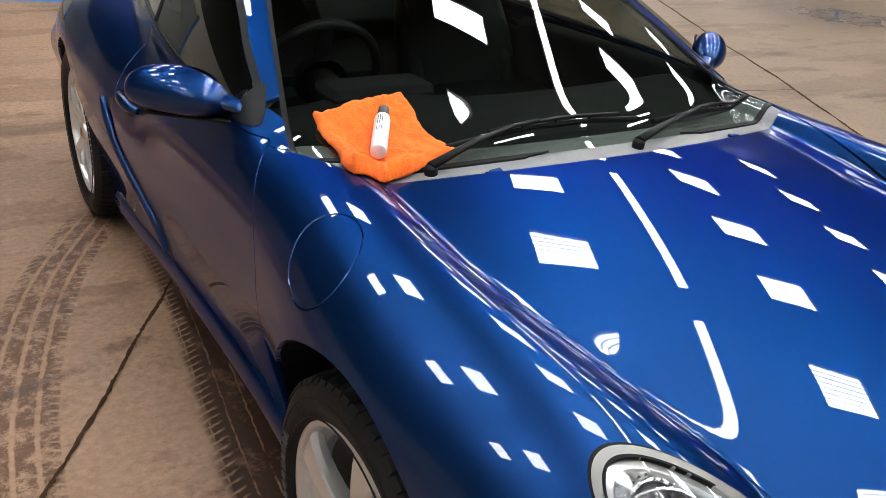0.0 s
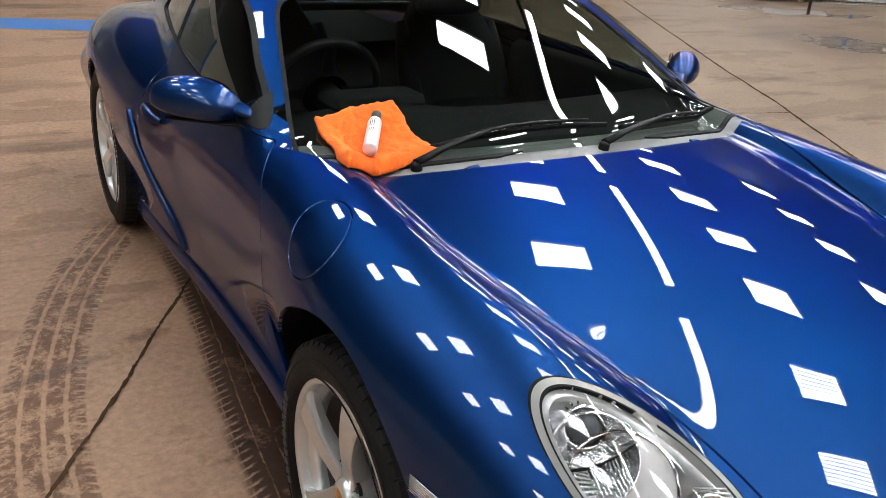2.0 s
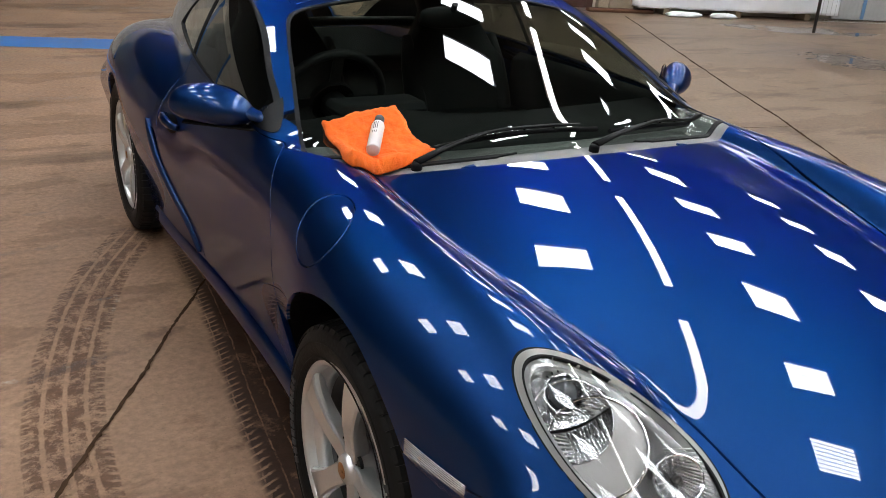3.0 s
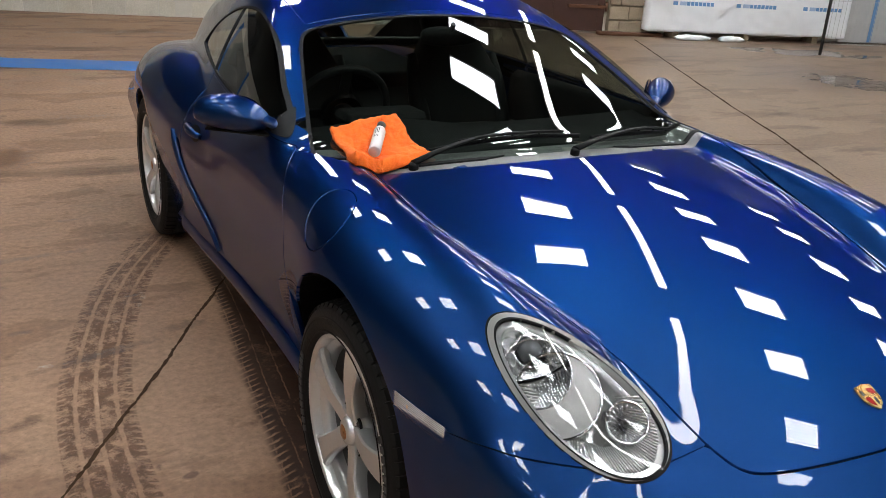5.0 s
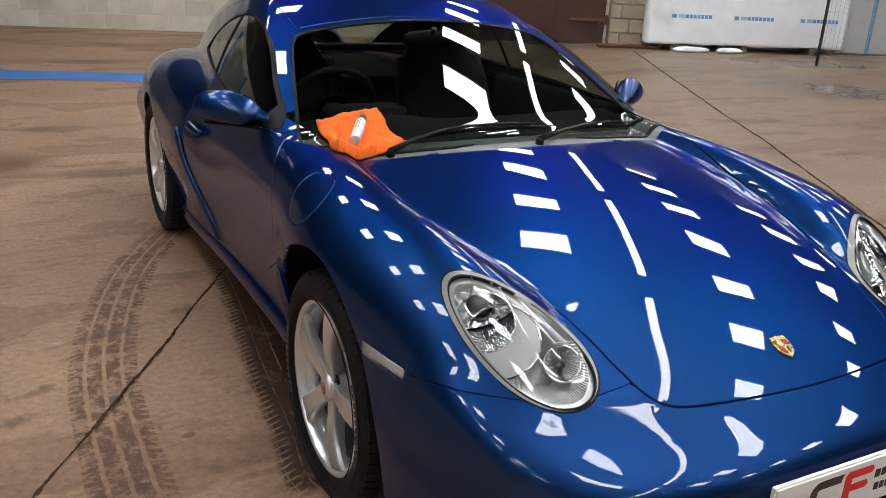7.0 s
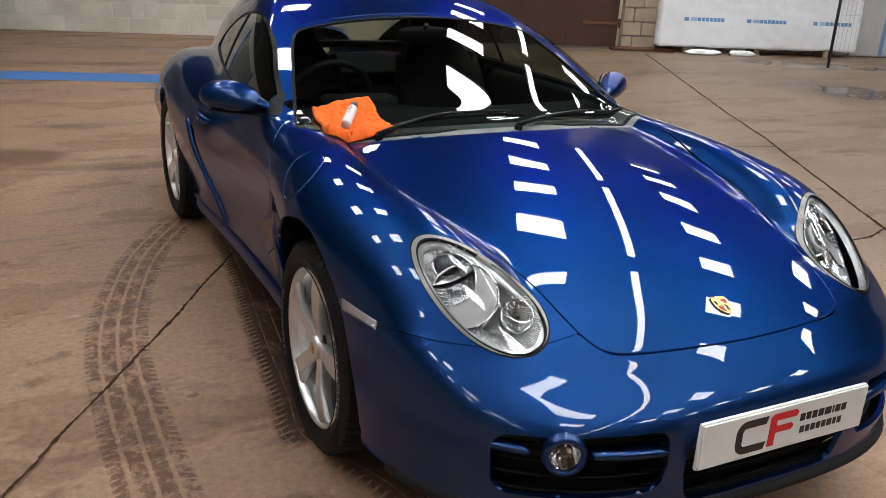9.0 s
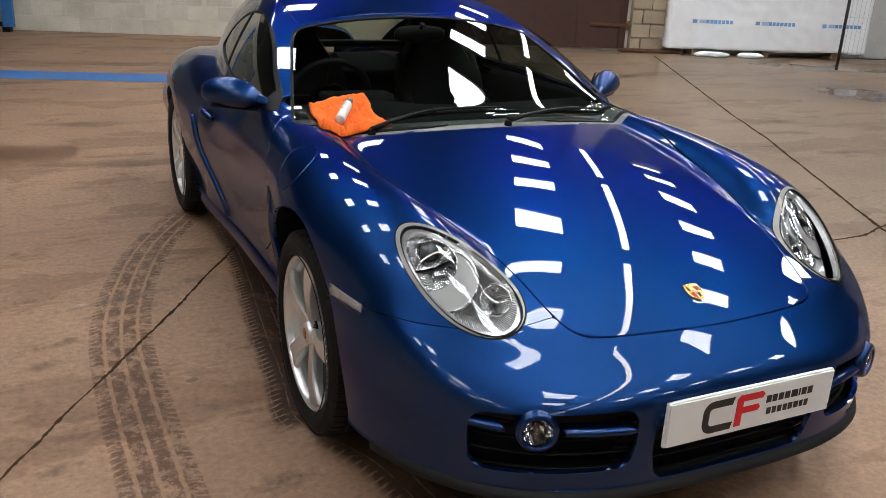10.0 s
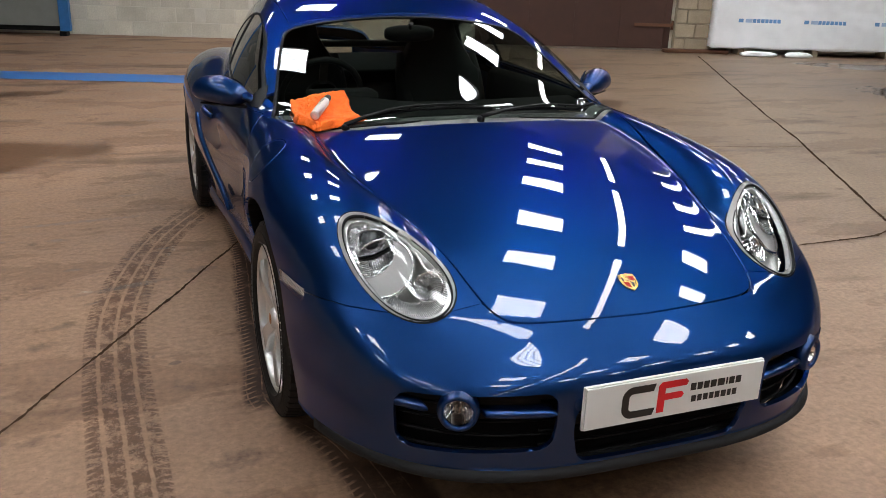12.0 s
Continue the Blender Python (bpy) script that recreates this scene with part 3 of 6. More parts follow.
# ---------------------------------------------------------------- the hall
WALL_TURN = -17.3
WALL = pose(1.1, 11.08, 0, 0, 0, WALL_TURN)  # along the back wall: x, into the wall: y
ROOF_TURN = 61.0
ROOF_Z = 5.5


def build_floor():
    """One sheet, finer round the car, that carries where it is damp, wet, painted with shade and printed by tyres."""
    def axis(lo, hi, fine_lo, fine_hi, fine, coarse):
        a = np.arange(lo, fine_lo, coarse)
        b = np.arange(fine_lo, fine_hi, fine)
        c = np.arange(fine_hi, hi + coarse, coarse)
        return np.concatenate([a, b, c])

    xs, ys = axis(-14, 24, -2.4, 1.0, 0.02, 0.5), axis(-18, 18, -1.4, 3.0, 0.02, 0.5)
    gx, gy = np.meshgrid(xs, ys, indexing="ij")
    n, k = gx.shape
    me = bpy.data.meshes.new("floor")
    idx = np.arange(n * k).reshape(n, k)
    quads = np.stack([idx[:-1, :-1], idx[1:, :-1], idx[1:, 1:], idx[:-1, 1:]], -1).reshape(-1, 4)
    me.from_pydata(np.stack([gx.ravel(), gy.ravel(), np.zeros(n * k)], 1).tolist(), [], quads.tolist())
    x, y = gx.ravel(), gy.ravel()
    outer = spline((-1.4, -1.28), (-0.3, -1.29), (0.0, -1.30), (0.5, -1.31), (0.94, -1.29), (1.45, -1.19), (1.95, -1.02), (2.4, -0.78), (2.7, -0.62))
    inner = spline((-1.4, -0.52), (-0.5, -0.60), (-0.2, -0.67), (0.0, -0.775), (0.26, -0.767), (0.58, -0.735), (1.0, -0.69), (1.48, -0.636), (2.1, -0.60), (2.5, -0.58))
    do, di = (x - outer(y)), (x - inner(y))
    pick = np.abs(do) < np.abs(di)
    across = np.where(pick, do, di) * np.where(pick, 0.9, 1.0)

    def band(d, half, lo, hi):
        a = np.clip((half - np.abs(d)) / 0.02, 0, 1)
        return a * np.clip((y - lo) / 0.15, 0, 1) * np.clip((hi - y) / 0.1, 0, 1)

    prints = 0.9 * band(do, 0.128, -1.2, 2.45)
    prints = np.where(pick, prints, prints * 0.4)
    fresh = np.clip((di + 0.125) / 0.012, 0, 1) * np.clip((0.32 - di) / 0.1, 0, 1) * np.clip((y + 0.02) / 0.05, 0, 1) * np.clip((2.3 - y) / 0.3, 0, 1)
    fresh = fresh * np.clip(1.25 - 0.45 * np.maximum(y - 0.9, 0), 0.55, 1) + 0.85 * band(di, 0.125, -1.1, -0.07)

    def blob(cx, cy, rx, ry, turn=0.0):
        c, s = math.cos(radians(turn)), math.sin(radians(turn))
        u, v = (x - cx) * c + (y - cy) * s, -(x - cx) * s + (y - cy) * c
        return np.exp(-((u / rx) ** 2 + (v / ry) ** 2))

    # footprints, drips and drag marks: x, y, half length, half width, turn, strength
    marks = ((-1.521, 0.861, 0.085, 0.04, 12, 0.62), (-1.575, 0.696, 0.10, 0.06, 20, 0.60), (-1.36, 1.41, 0.09, 0.03, 15, 0.5), (-1.477, 1.50, 0.07, 0.035, 0, 0.5), (-1.389, 1.078, 0.06, 0.03, 30, 0.55),
             (-1.555, 1.957, 0.09, 0.045, -10, 0.62), (-1.108, 0.422, 0.026, 0.018, 20, 0.95), (-1.181, 0.495, 0.03, 0.018, 60, 0.6), (-1.233, 1.592, 0.07, 0.04, 0, 0.5), (-1.056, 1.70, 0.035, 0.008, 5, 1.0),
             (-1.18, 2.714, 0.10, 0.04, 0, 0.58), (-0.804, 5.047, 0.45, 0.10, 0, 0.6), (-1.09, 0.228, 0.10, 0.07, 0, 0.48), (-0.965, -0.27, 0.16, 0.09, 10, 0.52), (-1.553, 0.01, 0.13, 0.06, 20, 0.52),
             (-1.80, 1.997, 0.10, 0.03, 0, 0.55), (-1.47, 2.25, 0.5, 0.045, 6, 0.60), (-1.25, 1.23, 0.42, 0.045, 14, 0.62), (-0.92, 1.36, 0.14, 0.06, 10, 0.62), (-1.95, 1.07, 0.5, 0.05, 8, 0.55))
    # under the car and before the bumper, its shade is painted with damp
    damp_shade = np.maximum.reduce([0.95 * blob(-2.1, 3.9, 0.75, 0.55, 10), 0.80 * blob(-1.5, 3.87, 0.42, 0.36, 10), 0.6 * blob(7.4, 5.2, 1.9, 1.6, 60), 0.6 * blob(-2.0, 6.5, 0.9, 0.3, 0),
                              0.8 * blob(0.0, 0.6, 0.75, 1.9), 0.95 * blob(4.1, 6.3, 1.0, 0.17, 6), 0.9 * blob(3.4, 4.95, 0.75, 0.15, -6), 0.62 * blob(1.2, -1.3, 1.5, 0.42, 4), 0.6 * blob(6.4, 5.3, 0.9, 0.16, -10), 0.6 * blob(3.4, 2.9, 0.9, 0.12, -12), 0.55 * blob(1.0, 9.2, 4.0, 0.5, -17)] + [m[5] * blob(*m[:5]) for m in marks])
    chalk = np.maximum.reduce([0.8 * blob(-1.418, 1.21, 0.045, 0.02, 0), 0.8 * blob(-1.25, 1.235, 0.05, 0.012, 12), 0.62 * blob(-1.03, 1.63, 0.02, 0.12, -20), 0.6 * blob(-1.009, 1.715, 0.02, 0.02), 0.5 * blob(-1.15, 1.45, 0.03, 0.15, -15)])
    wet = np.maximum.reduce([1.0 * blob(9.2, 7.0, 1.5, 0.42, -28), 0.72 * blob(4.1, 4.72, 0.24, 0.34, 10), 0.62 * blob(7.6, 4.9, 1.1, 1.2, 40)])
    # greyer towards the passenger's side, with the floor's fall in light painted in
    pale = np.clip((x - 0.6) / 2.6, 0, 1) * np.clip((y + 2.5) / 2.0, 0.6, 1)
    far = np.clip(0.45 + np.hypot(x + 0.5, y - 0.5) / 6.0, 0.45, 1.0)
    for name, values in (("across", across), ("along", y), ("print", prints), ("fresh", fresh), ("chalk", chalk), ("damp_shade", damp_shade), ("wet", wet), ("far", far), ("greyed_dim", pale)):
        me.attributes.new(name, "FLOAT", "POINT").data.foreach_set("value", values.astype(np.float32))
    return tagged(part("floor", me, FLOOR, None), "brown dirty concrete floor with tyre prints, damp patches and painted shade", "floor", kind="structure")


def floor_joint(points, width, seed):
    """A worn joint between slabs: a ragged dark strip of filler."""
    rnd = random.Random(seed)
    bm = bmesh.new()
    pts = []
    for a, b in zip(points[:-1], points[1:]):
        a, b = Vector(a), Vector(b)
        n = max(2, int((b - a).length / 0.012))
        pts += [a.lerp(b, i / n) for i in range(n)]
    pts.append(Vector(points[-1]))
    rows = []
    drift = 0.0
    for i, p in enumerate(pts):
        d = (pts[min(i + 1, len(pts) - 1)] - pts[max(i - 1, 0)]).normalized()
        s = Vector((-d.y, d.x))
        drift = drift * 0.93 + rnd.uniform(-0.0018, 0.0018)
        w = width * rnd.uniform(0.45, 1.3) * (1 + 0.7 * noise.noise(Vector((i * 0.05, seed, 0)))) / 2
        rows.append((bm.verts.new((*(p + s * (drift + w)), 0.004)), bm.verts.new((*(p + s * (drift - w)), 0.004))))
    for (a, b), (c, d) in zip(rows[:-1], rows[1:]):
        bm.faces.new((a, b, d, c))
    return tagged(part("floor_joint", bm, JOINT, None), "worn dark joint between concrete floor slabs", "floor joint", kind="structure")


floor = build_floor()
floor_joint([(-2.6, -1.55), (-1.66, 0.08), (-1.05, 1.08), (-0.69, 1.7), (0.3, 3.4), (3.2, 8.4)], 0.0125, 1)
floor_joint([(1.3, -2.0), (2.94, 0.88), (4.24, 3.1), (4.85, 4.25), (7.2, 8.43)], 0.024, 2)
floor_joint([(1.0, 0.62), (2.13, 0.84), (2.75, 0.86), (3.0, 0.95), (6.0, 1.55)], 0.018, 3)
floor_joint([(-0.2, 4.1), (3.4, 3.0), (4.1, 2.85)], 0.012, 4)

# painted line, worn at its edges, along the back wall
bm = bmesh.new()
rnd = random.Random(5)
rows = []
for i in range(240):
    u = -7.5 + i * 0.045
    rows.append((bm.verts.new(WALL @ Vector((u, -4.44 + rnd.uniform(-0.012, 0.012), 0.004))), bm.verts.new(WALL @ Vector((u, -3.91 + rnd.uniform(-0.012, 0.012), 0.004)))))
for (a, b), (c, d) in zip(rows[:-1], rows[1:]):
    bm.faces.new((a, c, d, b))
tagged(part("floor_line", bm, LINE_BLUE, None), "worn blue painted line on concrete floor", "floor marking", kind="structure")


def wall_box(name, lo, hi, mat, label):
    ob = part(name, slab(bmesh.new(), lo, hi), mat, None)
    ob.matrix_basis = WALL
    return tagged(ob, label, "wall", kind="structure")


EAVES = 2.6  # top of the masonry; the dark walls above are added, unseen, to darken reflections
wall_north = wall_box("wall_north", (-10, -0.016, 0), (18, 0.3, EAVES), MORTAR, "pale concrete block wall of a workshop hall")
for side_name, lo, hi in (("wall_south", (-10, -26.3), (18, -26)), ("wall_west", (-10.3, -26.3), (-10, 0.3)), ("wall_east", (18, -26.3), (18.3, 0.3))):
    wall_box(side_name, (*lo, 0), (*hi, EAVES), WALL_PAINT, "plain pale painted hall wall")
for lo, hi in (((-10, 0.02), (18, 0.3)), ((-10, -26.3), (18, -26.02)), ((-10.3, -26.3), (-10.02, 0.3)), ((18.02, -26.3), (18.3, 0.3))):
    wall_box("wall_cladding", (*lo, EAVES), (*hi, 5.7), UNSEEN_DARK_WALL, "added dark upper hall wall, out of view, that darkens reflections")


def build_roof():
    """Corrugated roof sheets with rectangular roof lights let in, and batten lamps under them."""
    turn = pose(0, 0, ROOF_Z, 0, 0, ROOF_TURN - 90)  # y runs along the roof-light rows
    half_x, half_y = 0.38, 0.34
    fields = ((-26.0, -1.0, [-4.6, -2.7], [5.95 - 2.65 * i for i in range(-4, 8)]),
              (-1.0, 26.0, [0.72, 3.87, 6.9], [4.38 + 1.9 * i for i in range(-5, 8)]))
    bm = bmesh.new()
    for x0, x1, columns, rows in fields:
        cuts_x = sorted([c - half_x for c in columns] + [c + half_x for c in columns] + [x0, x1])
        cuts_y = sorted([r - half_y for r in rows] + [r + half_y for r in rows] + [-30, 28])
        grid = [[bm.verts.new((x, y, 0)) for y in cuts_y] for x in cuts_x]
        for i in range(len(cuts_x) - 1):
            for j in range(len(cuts_y) - 1):
                if i % 2 == 1 and j % 2 == 1:
                    continue
                bm.faces.new((grid[i][j], grid[i][j + 1], grid[i + 1][j + 1], grid[i + 1][j]))
    solid = bmesh.ops.extrude_face_region(bm, geom=bm.faces[:])
    bmesh.ops.translate(bm, verts=[v for v in solid["geom"] if isinstance(v, bmesh.types.BMVert)], vec=(0, 0, 0.06))
    bmesh.ops.recalc_face_normals(bm, faces=bm.faces[:])
    roof = part("ceiling", bm, ROOF_SHEET, None)
    roof.matrix_basis = turn
    tagged(roof, "grey corrugated roof sheeting with rooflights", "ceiling", kind="structure")
    bm = bmesh.new()
    n = 8
    for i in range(n):
        y0, y1 = -half_y - 0.02 + i * (2 * half_y + 0.04) / n, -half_y - 0.02 + (i + 1) * (2 * half_y + 0.04) / n
        ym = (y0 + y1) / 2
        prof = [(y0, 0.0), (ym, 0.018), (y1, 0.0)]
        for (ya, za), (yb, zb) in zip(prof[:-1], prof[1:]):
            q = [(-half_x - 0.02, ya, za), (half_x + 0.02, ya, za), (half_x + 0.02, yb, zb), (-half_x - 0.02, yb, zb)]
            bm.faces.new([bm.verts.new(v) for v in q])
    bmesh.ops.remove_doubles(bm, verts=bm.verts[:], dist=1e-5)
    bmesh.ops.solidify(bm, geom=bm.faces[:], thickness=0.004)
    me = bpy.data.meshes.new("rooflight")
    bm.to_mesh(me)
    bm.free()
    me.materials.append(ROOFLIGHT)
    for c, r in [(c, r) for _, _, columns, rows in fields for c in columns for r in rows]:
        ob = new("rooflight", me)
        ob.matrix_basis = turn @ pose(c, r, 0.064)
        tagged(ob, "translucent corrugated rooflight sheet lit by the sky", "rooflight", "rooflights in the roof", "structure")


def batten_lamp(at):
    lamp = thing("batten_lamp", at, "long white batten lamp hung below the roof", "ceiling lamp", "batten lamps")
    part("housing", slab(bmesh.new(), (-0.075, -1.66, 0.03), (0.075, 1.66, 0.09), 0.008), BATTEN, lamp)
    part("diffuser", slab(bmesh.new(), (-0.06, -1.63, 0.0), (0.06, 1.63, 0.028), 0.01), TUBE, lamp, "lit white diffuser")
    for y in (-1.1, 1.1):
        part("hanger", slab(bmesh.new(), (-0.01, y - 0.01, 0.09), (0.01, y + 0.01, 0.15)), DARK_POLE, lamp)
    return lamp


build_roof()
turn = pose(0, 0, ROOF_Z - 0.15, 0, 0, ROOF_TURN - 90)
first = batten_lamp(turn @ pose(2.09, 1.40, 0))
for i in range(-4, 5):
    if i != 0:
        copy_thing(first, turn @ pose(2.09, 1.40 + 4.0 * i, 0))


def build_wall_blocks():
    """The blocks of the back wall that come into view, laid in half bond."""
    me_full = bpy.data.meshes.new("block")
    bm = slab(bmesh.new(), (-0.215, 0, -0.102), (0.215, 0.06, 0.102), 0.006)
    bm.to_mesh(me_full)
    bm.free()
    me_full.materials.append(BLOCK)
    rnd = random.Random(11)
    for row in range(7):
        z = 0.108 + row * 0.216
        for i in range(-18, 17):
            s = i * 0.44 + (0.22 if row % 2 else 0)
            if s > 3.2 - 0.22:
                continue
            b = new("block", me_full)
            b.parent = wall_north
            b.matrix_basis = pose(s, rnd.uniform(0.0, 0.006) - 0.022, z, 0, 0, rnd.uniform(-0.3, 0.3))


def steel_door():
    door = part("door_1", slab(bmesh.new(), (3.25, -0.06, 0.03), (6.34, 0.0, 3.2), 0.006), DOOR_BROWN, None)
    door.matrix_basis = WALL
    tagged(door, "tall brown painted steel door with rusty strap hinge", "door", kind="structure")
    for i in range(5):
        x = 3.35 + i * 0.72
        part("door_seam", slab(bmesh.new(), (x, -0.068, 0.04), (x + 0.03, -0.06, 3.18), 0.002), DOOR_BROWN, door)
    bm = bmesh.new()
    slab(bm, (5.75, -0.085, 0.37), (6.36, -0.062, 0.42), 0.004)
    pipe(bm, [(6.36, -0.075, 0.33), (6.36, -0.075, 0.47)], 0.022, 10)
    part("strap_hinge", bm, RUST, door, "rusty iron strap hinge")


def block_pier():
    pier = part("pier", slab(bmesh.new(), (6.40, -0.12, 0), (6.98, 0.0, 5.5)), OLD_MORTAR, None)
    pier.matrix_basis = WALL
    tagged(pier, "sandy old block pier beside the door", "pier", kind="structure")
    rnd = random.Random(3)
    for row in range(7):
        z = 0.11 + row * 0.216
        cuts = [6.385, 6.70, 7.0] if row % 2 else [6.385, 6.56, 6.99]
        for a, b in zip(cuts[:-1], cuts[1:]):
            bm = slab(bmesh.new(), (a + 0.005, -0.165 + rnd.uniform(0, 0.012), z - 0.10), (b - 0.005, -0.12, z + 0.10), 0.01)
            part("block", bm, BLOCK_OLD, pier)
    kerb = part("kerb", slab(bmesh.new(), (6.2, -0.30, 0), (7.25, -0.16, 0.055), 0.02), RUST, None)
    kerb.matrix_basis = WALL
    tagged(kerb, "dirty dark kerb at the foot of the pier", "kerb", kind="structure")


def wrapped_stack():
    """A stack of boards in white film that leans a little against the wall, its film sagging in soft folds."""
    stack = thing("wrapped_board_stack", WALL @ pose(8.62, -0.30, 0.10), "white film-wrapped stack of boards with blue print against the wall", "wrapped pallet")
    bm = bmesh.new()
    nx, nz = 90, 40
    rnd = [noise.noise(Vector((i * 0.37, 0, 0))) for i in range(nx + 1)]
    grid = []
    for i in range(nx + 1):
        col = []
        for j in range(nz + 1):
            u, w = i / nx, j / nz
            x, z = -1.69 + 3.38 * u, 1.75 * w
            y = -0.10 + 0.028 * noise.noise(Vector((x * 1.3, z * 2.2, 1))) + 0.012 * noise.noise(Vector((x * 5, z * 9, 4))) + 0.03 * w
            col.append(bm.verts.new((x, y, z + (0.03 * noise.noise(Vector((x * 2.2, 0, 7))) if j == 0 else 0))))
        grid.append(col)
    for i in range(nx):
        for j in range(nz):
            f = bm.faces.new((grid[i][j], grid[i + 1][j], grid[i + 1][j + 1], grid[i][j + 1]))
            f.smooth = True
    back = bmesh.ops.extrude_face_region(bm, geom=bm.faces[:])
    for v in back["geom"]:
        if isinstance(v, bmesh.types.BMVert):
            v.co.y = 0.24
    bmesh.ops.recalc_face_normals(bm, faces=bm.faces[:])
    part("film", bm, WRAP, stack)
    for k, x in enumerate((-1.33, -0.28, 0.86)):
        for a, b, mat in ((0.0, 0.075, WRAP_PRINT), (0.11, 0.22, WRAP_PALE), (0.225, 0.68, WRAP_PRINT)):
            bm = bmesh.new()
            n = 12
            cells = 1 if mat is not WRAP_PRINT or b < 0.1 else 7
            for c in range(cells):
                x0, x1 = x + a + (b - a) * c / cells, x + a + (b - a) * (c + (0.82 if cells > 1 else 1)) / cells
                rows2 = []
                for q in range(4):
                    xx = x0 + (x1 - x0) * q / 3
                    pts = []
                    for zz in (0.40, 0.455):
                        yy = -0.10 + 0.028 * noise.noise(Vector((xx * 1.3, zz * 2.2, 1))) + 0.012 * noise.noise(Vector((xx * 5, zz * 9, 4))) + 0.03 * zz / 1.75
                        pts.append(bm.verts.new((xx, yy - 0.005, zz)))
                    rows2.append(pts)
                for r0, r1 in zip(rows2[:-1], rows2[1:]):
                    bm.faces.new((r0[0], r1[0], r1[1], r0[1]))
            part("print_bar", bm, mat, stack)
    for x in (-1.2, 0.0, 1.2):
        part("bearer", slab(bmesh.new(), (x - 0.05, -0.05, -0.1), (x + 0.05, 0.24, 0.0), 0.006), BLOCK_OLD, stack, "timber bearer under the stack")
    for x, w, s in ((-1.0, 0.28, 1), (-0.35, 0.22, 2)):
        bm = bmesh.new()
        made = bmesh.ops.create_icosphere(bm, subdivisions=3, radius=1.0)
        for v in made["verts"]:
            k = 1 + 0.25 * noise.noise(v.co * 2.1 + Vector((s * 7, 0, 0)))
            v.co = Vector((v.co.x * w * k, v.co.y * 0.07 * k, max(v.co.z, -0.6) * 0.05 * k))
        smooth(bm)
        lump = part("loose_film", bm, WRAP, None)
        lump.matrix_basis = WALL @ pose(8.62 + x, -0.52, 0.036)
        tagged(lump, "crumpled white plastic film on the floor", "plastic film")


def wire_fence():
    """A leaning site-fence panel: dark end pole in a foot, thin wires."""
    foot_at = Vector((9.31, 6.84, 0))
    fence = thing("wire_fence_panel", pose(*foot_at, 0, 0, WALL_TURN), "grey wire mesh fence panel with dark end pole", "fence")
    bm = bmesh.new()
    pipe(bm, [(0, 0, 0), (0.0, 0.01, 2.0)], 0.022, 12)
    part("post", bm, DARK_POLE, fence)
    bm = bmesh.new()
    pipe(bm, [(2.6, 0.02, 0.1), (2.6, 0.02, 2.0)], 0.022, 12)
    part("post", bm, DARK_POLE, fence)
    bm = bmesh.new()
    for i in range(36):
        x = 0.06 + i * 0.07
        slab(bm, (x - 0.0018, 0.0, 0.15), (x + 0.0018, 0.0035, 1.95))
    for z in (0.15, 0.75, 1.35, 1.95):
        slab(bm, (0.0, 0.0035, z - 0.002), (2.6, 0.007, z + 0.002))
    tagged(part("wire_mesh", bm, PALE_PANEL, fence), kind="stuff")


def pale_sheet():
    sheet = thing("pale_board", WALL @ pose(11.2, -0.12, 0.0), "pale grey upright board beside the wrapped stack", "board")
    part("board", slab(bmesh.new(), (-0.82, -0.03, 0.02), (0.9, 0.03, 2.2), 0.006), PALE_PANEL, sheet)
    part("edge_tape", slab(bmesh.new(), (-0.30, -0.036, 0.03), (-0.23, -0.03, 2.1)), WRAP_PRINT, sheet, "blue vertical tape")


def framed_panel():
    frame_panel = thing("framed_panel", WALL @ pose(-2.80, -0.30, 0.07), "grey panel in blue steel frame by the wall", "panel")
    part("panel", slab(bmesh.new(), (-2.3, 0.0, 0.06), (-0.1, 0.03, 2.2)), GREY_PANEL, frame_panel)
    part("frame_upright", slab(bmesh.new(), (-0.15, -0.03, 0.0), (0.0, 0.06, 2.3), 0.01), BLUE_STEEL, frame_panel)
    part("frame_upright", slab(bmesh.new(), (-2.45, -0.03, 0.0), (-2.3, 0.06, 2.3), 0.01), BLUE_STEEL, frame_panel)
    part("frame_rail", slab(bmesh.new(), (-2.3, -0.02, 0.0), (-0.15, 0.05, 0.07), 0.008), BLACK, frame_panel)
    for x in (-2.3, -0.1):
        part("foot", slab(bmesh.new(), (x - 0.05, -0.06, -0.07), (x + 0.05, 0.08, 0.0), 0.005), BLACK, frame_panel)


steel_door()
block_pier()
wrapped_stack()
wire_fence()
pale_sheet()
framed_panel()

# ---------------------------------------------------------------- the car's panels
bonnet_side = spline((-0.86, 0.385), (-0.73, 0.418), (-0.6, 0.440), (-0.34, 0.498), (-0.05, 0.566), (0.2, 0.611), (0.42, 0.645))
window_top = spline((0.70, 0.875), (0.8, 0.932), (0.9, 0.980), (1.05, 1.052), (1.2, 1.110), (1.4, 1.150), (1.6, 1.148), (1.75, 1.125), (1.9, 1.08), (2.05, 1.015), (2.18, 0.935), (2.28, 0.87))
LAMP_C = np.array([-0.61, -0.57, 0.70])
LAMP_N = np.array([-0.45079, -0.62109, 0.64112])
LAMP_U = np.array([0.57849, -0.75027, -0.32007])
LAMP_V = np.array([0.67980, 0.22660, 0.69751])
GAP = 0.0020
SEAM = 0.0011


def across(p):
    return np.abs(p[:, 0])


def bonnet_d(p):
    x, y = across(p), p[:, 1]
    front = smin(bonnet_side(y) - x, y + 0.847 - 0.28 * x * x, 0.05)
    return np.minimum(front, 0.285 + 0.35 * x * x - y)


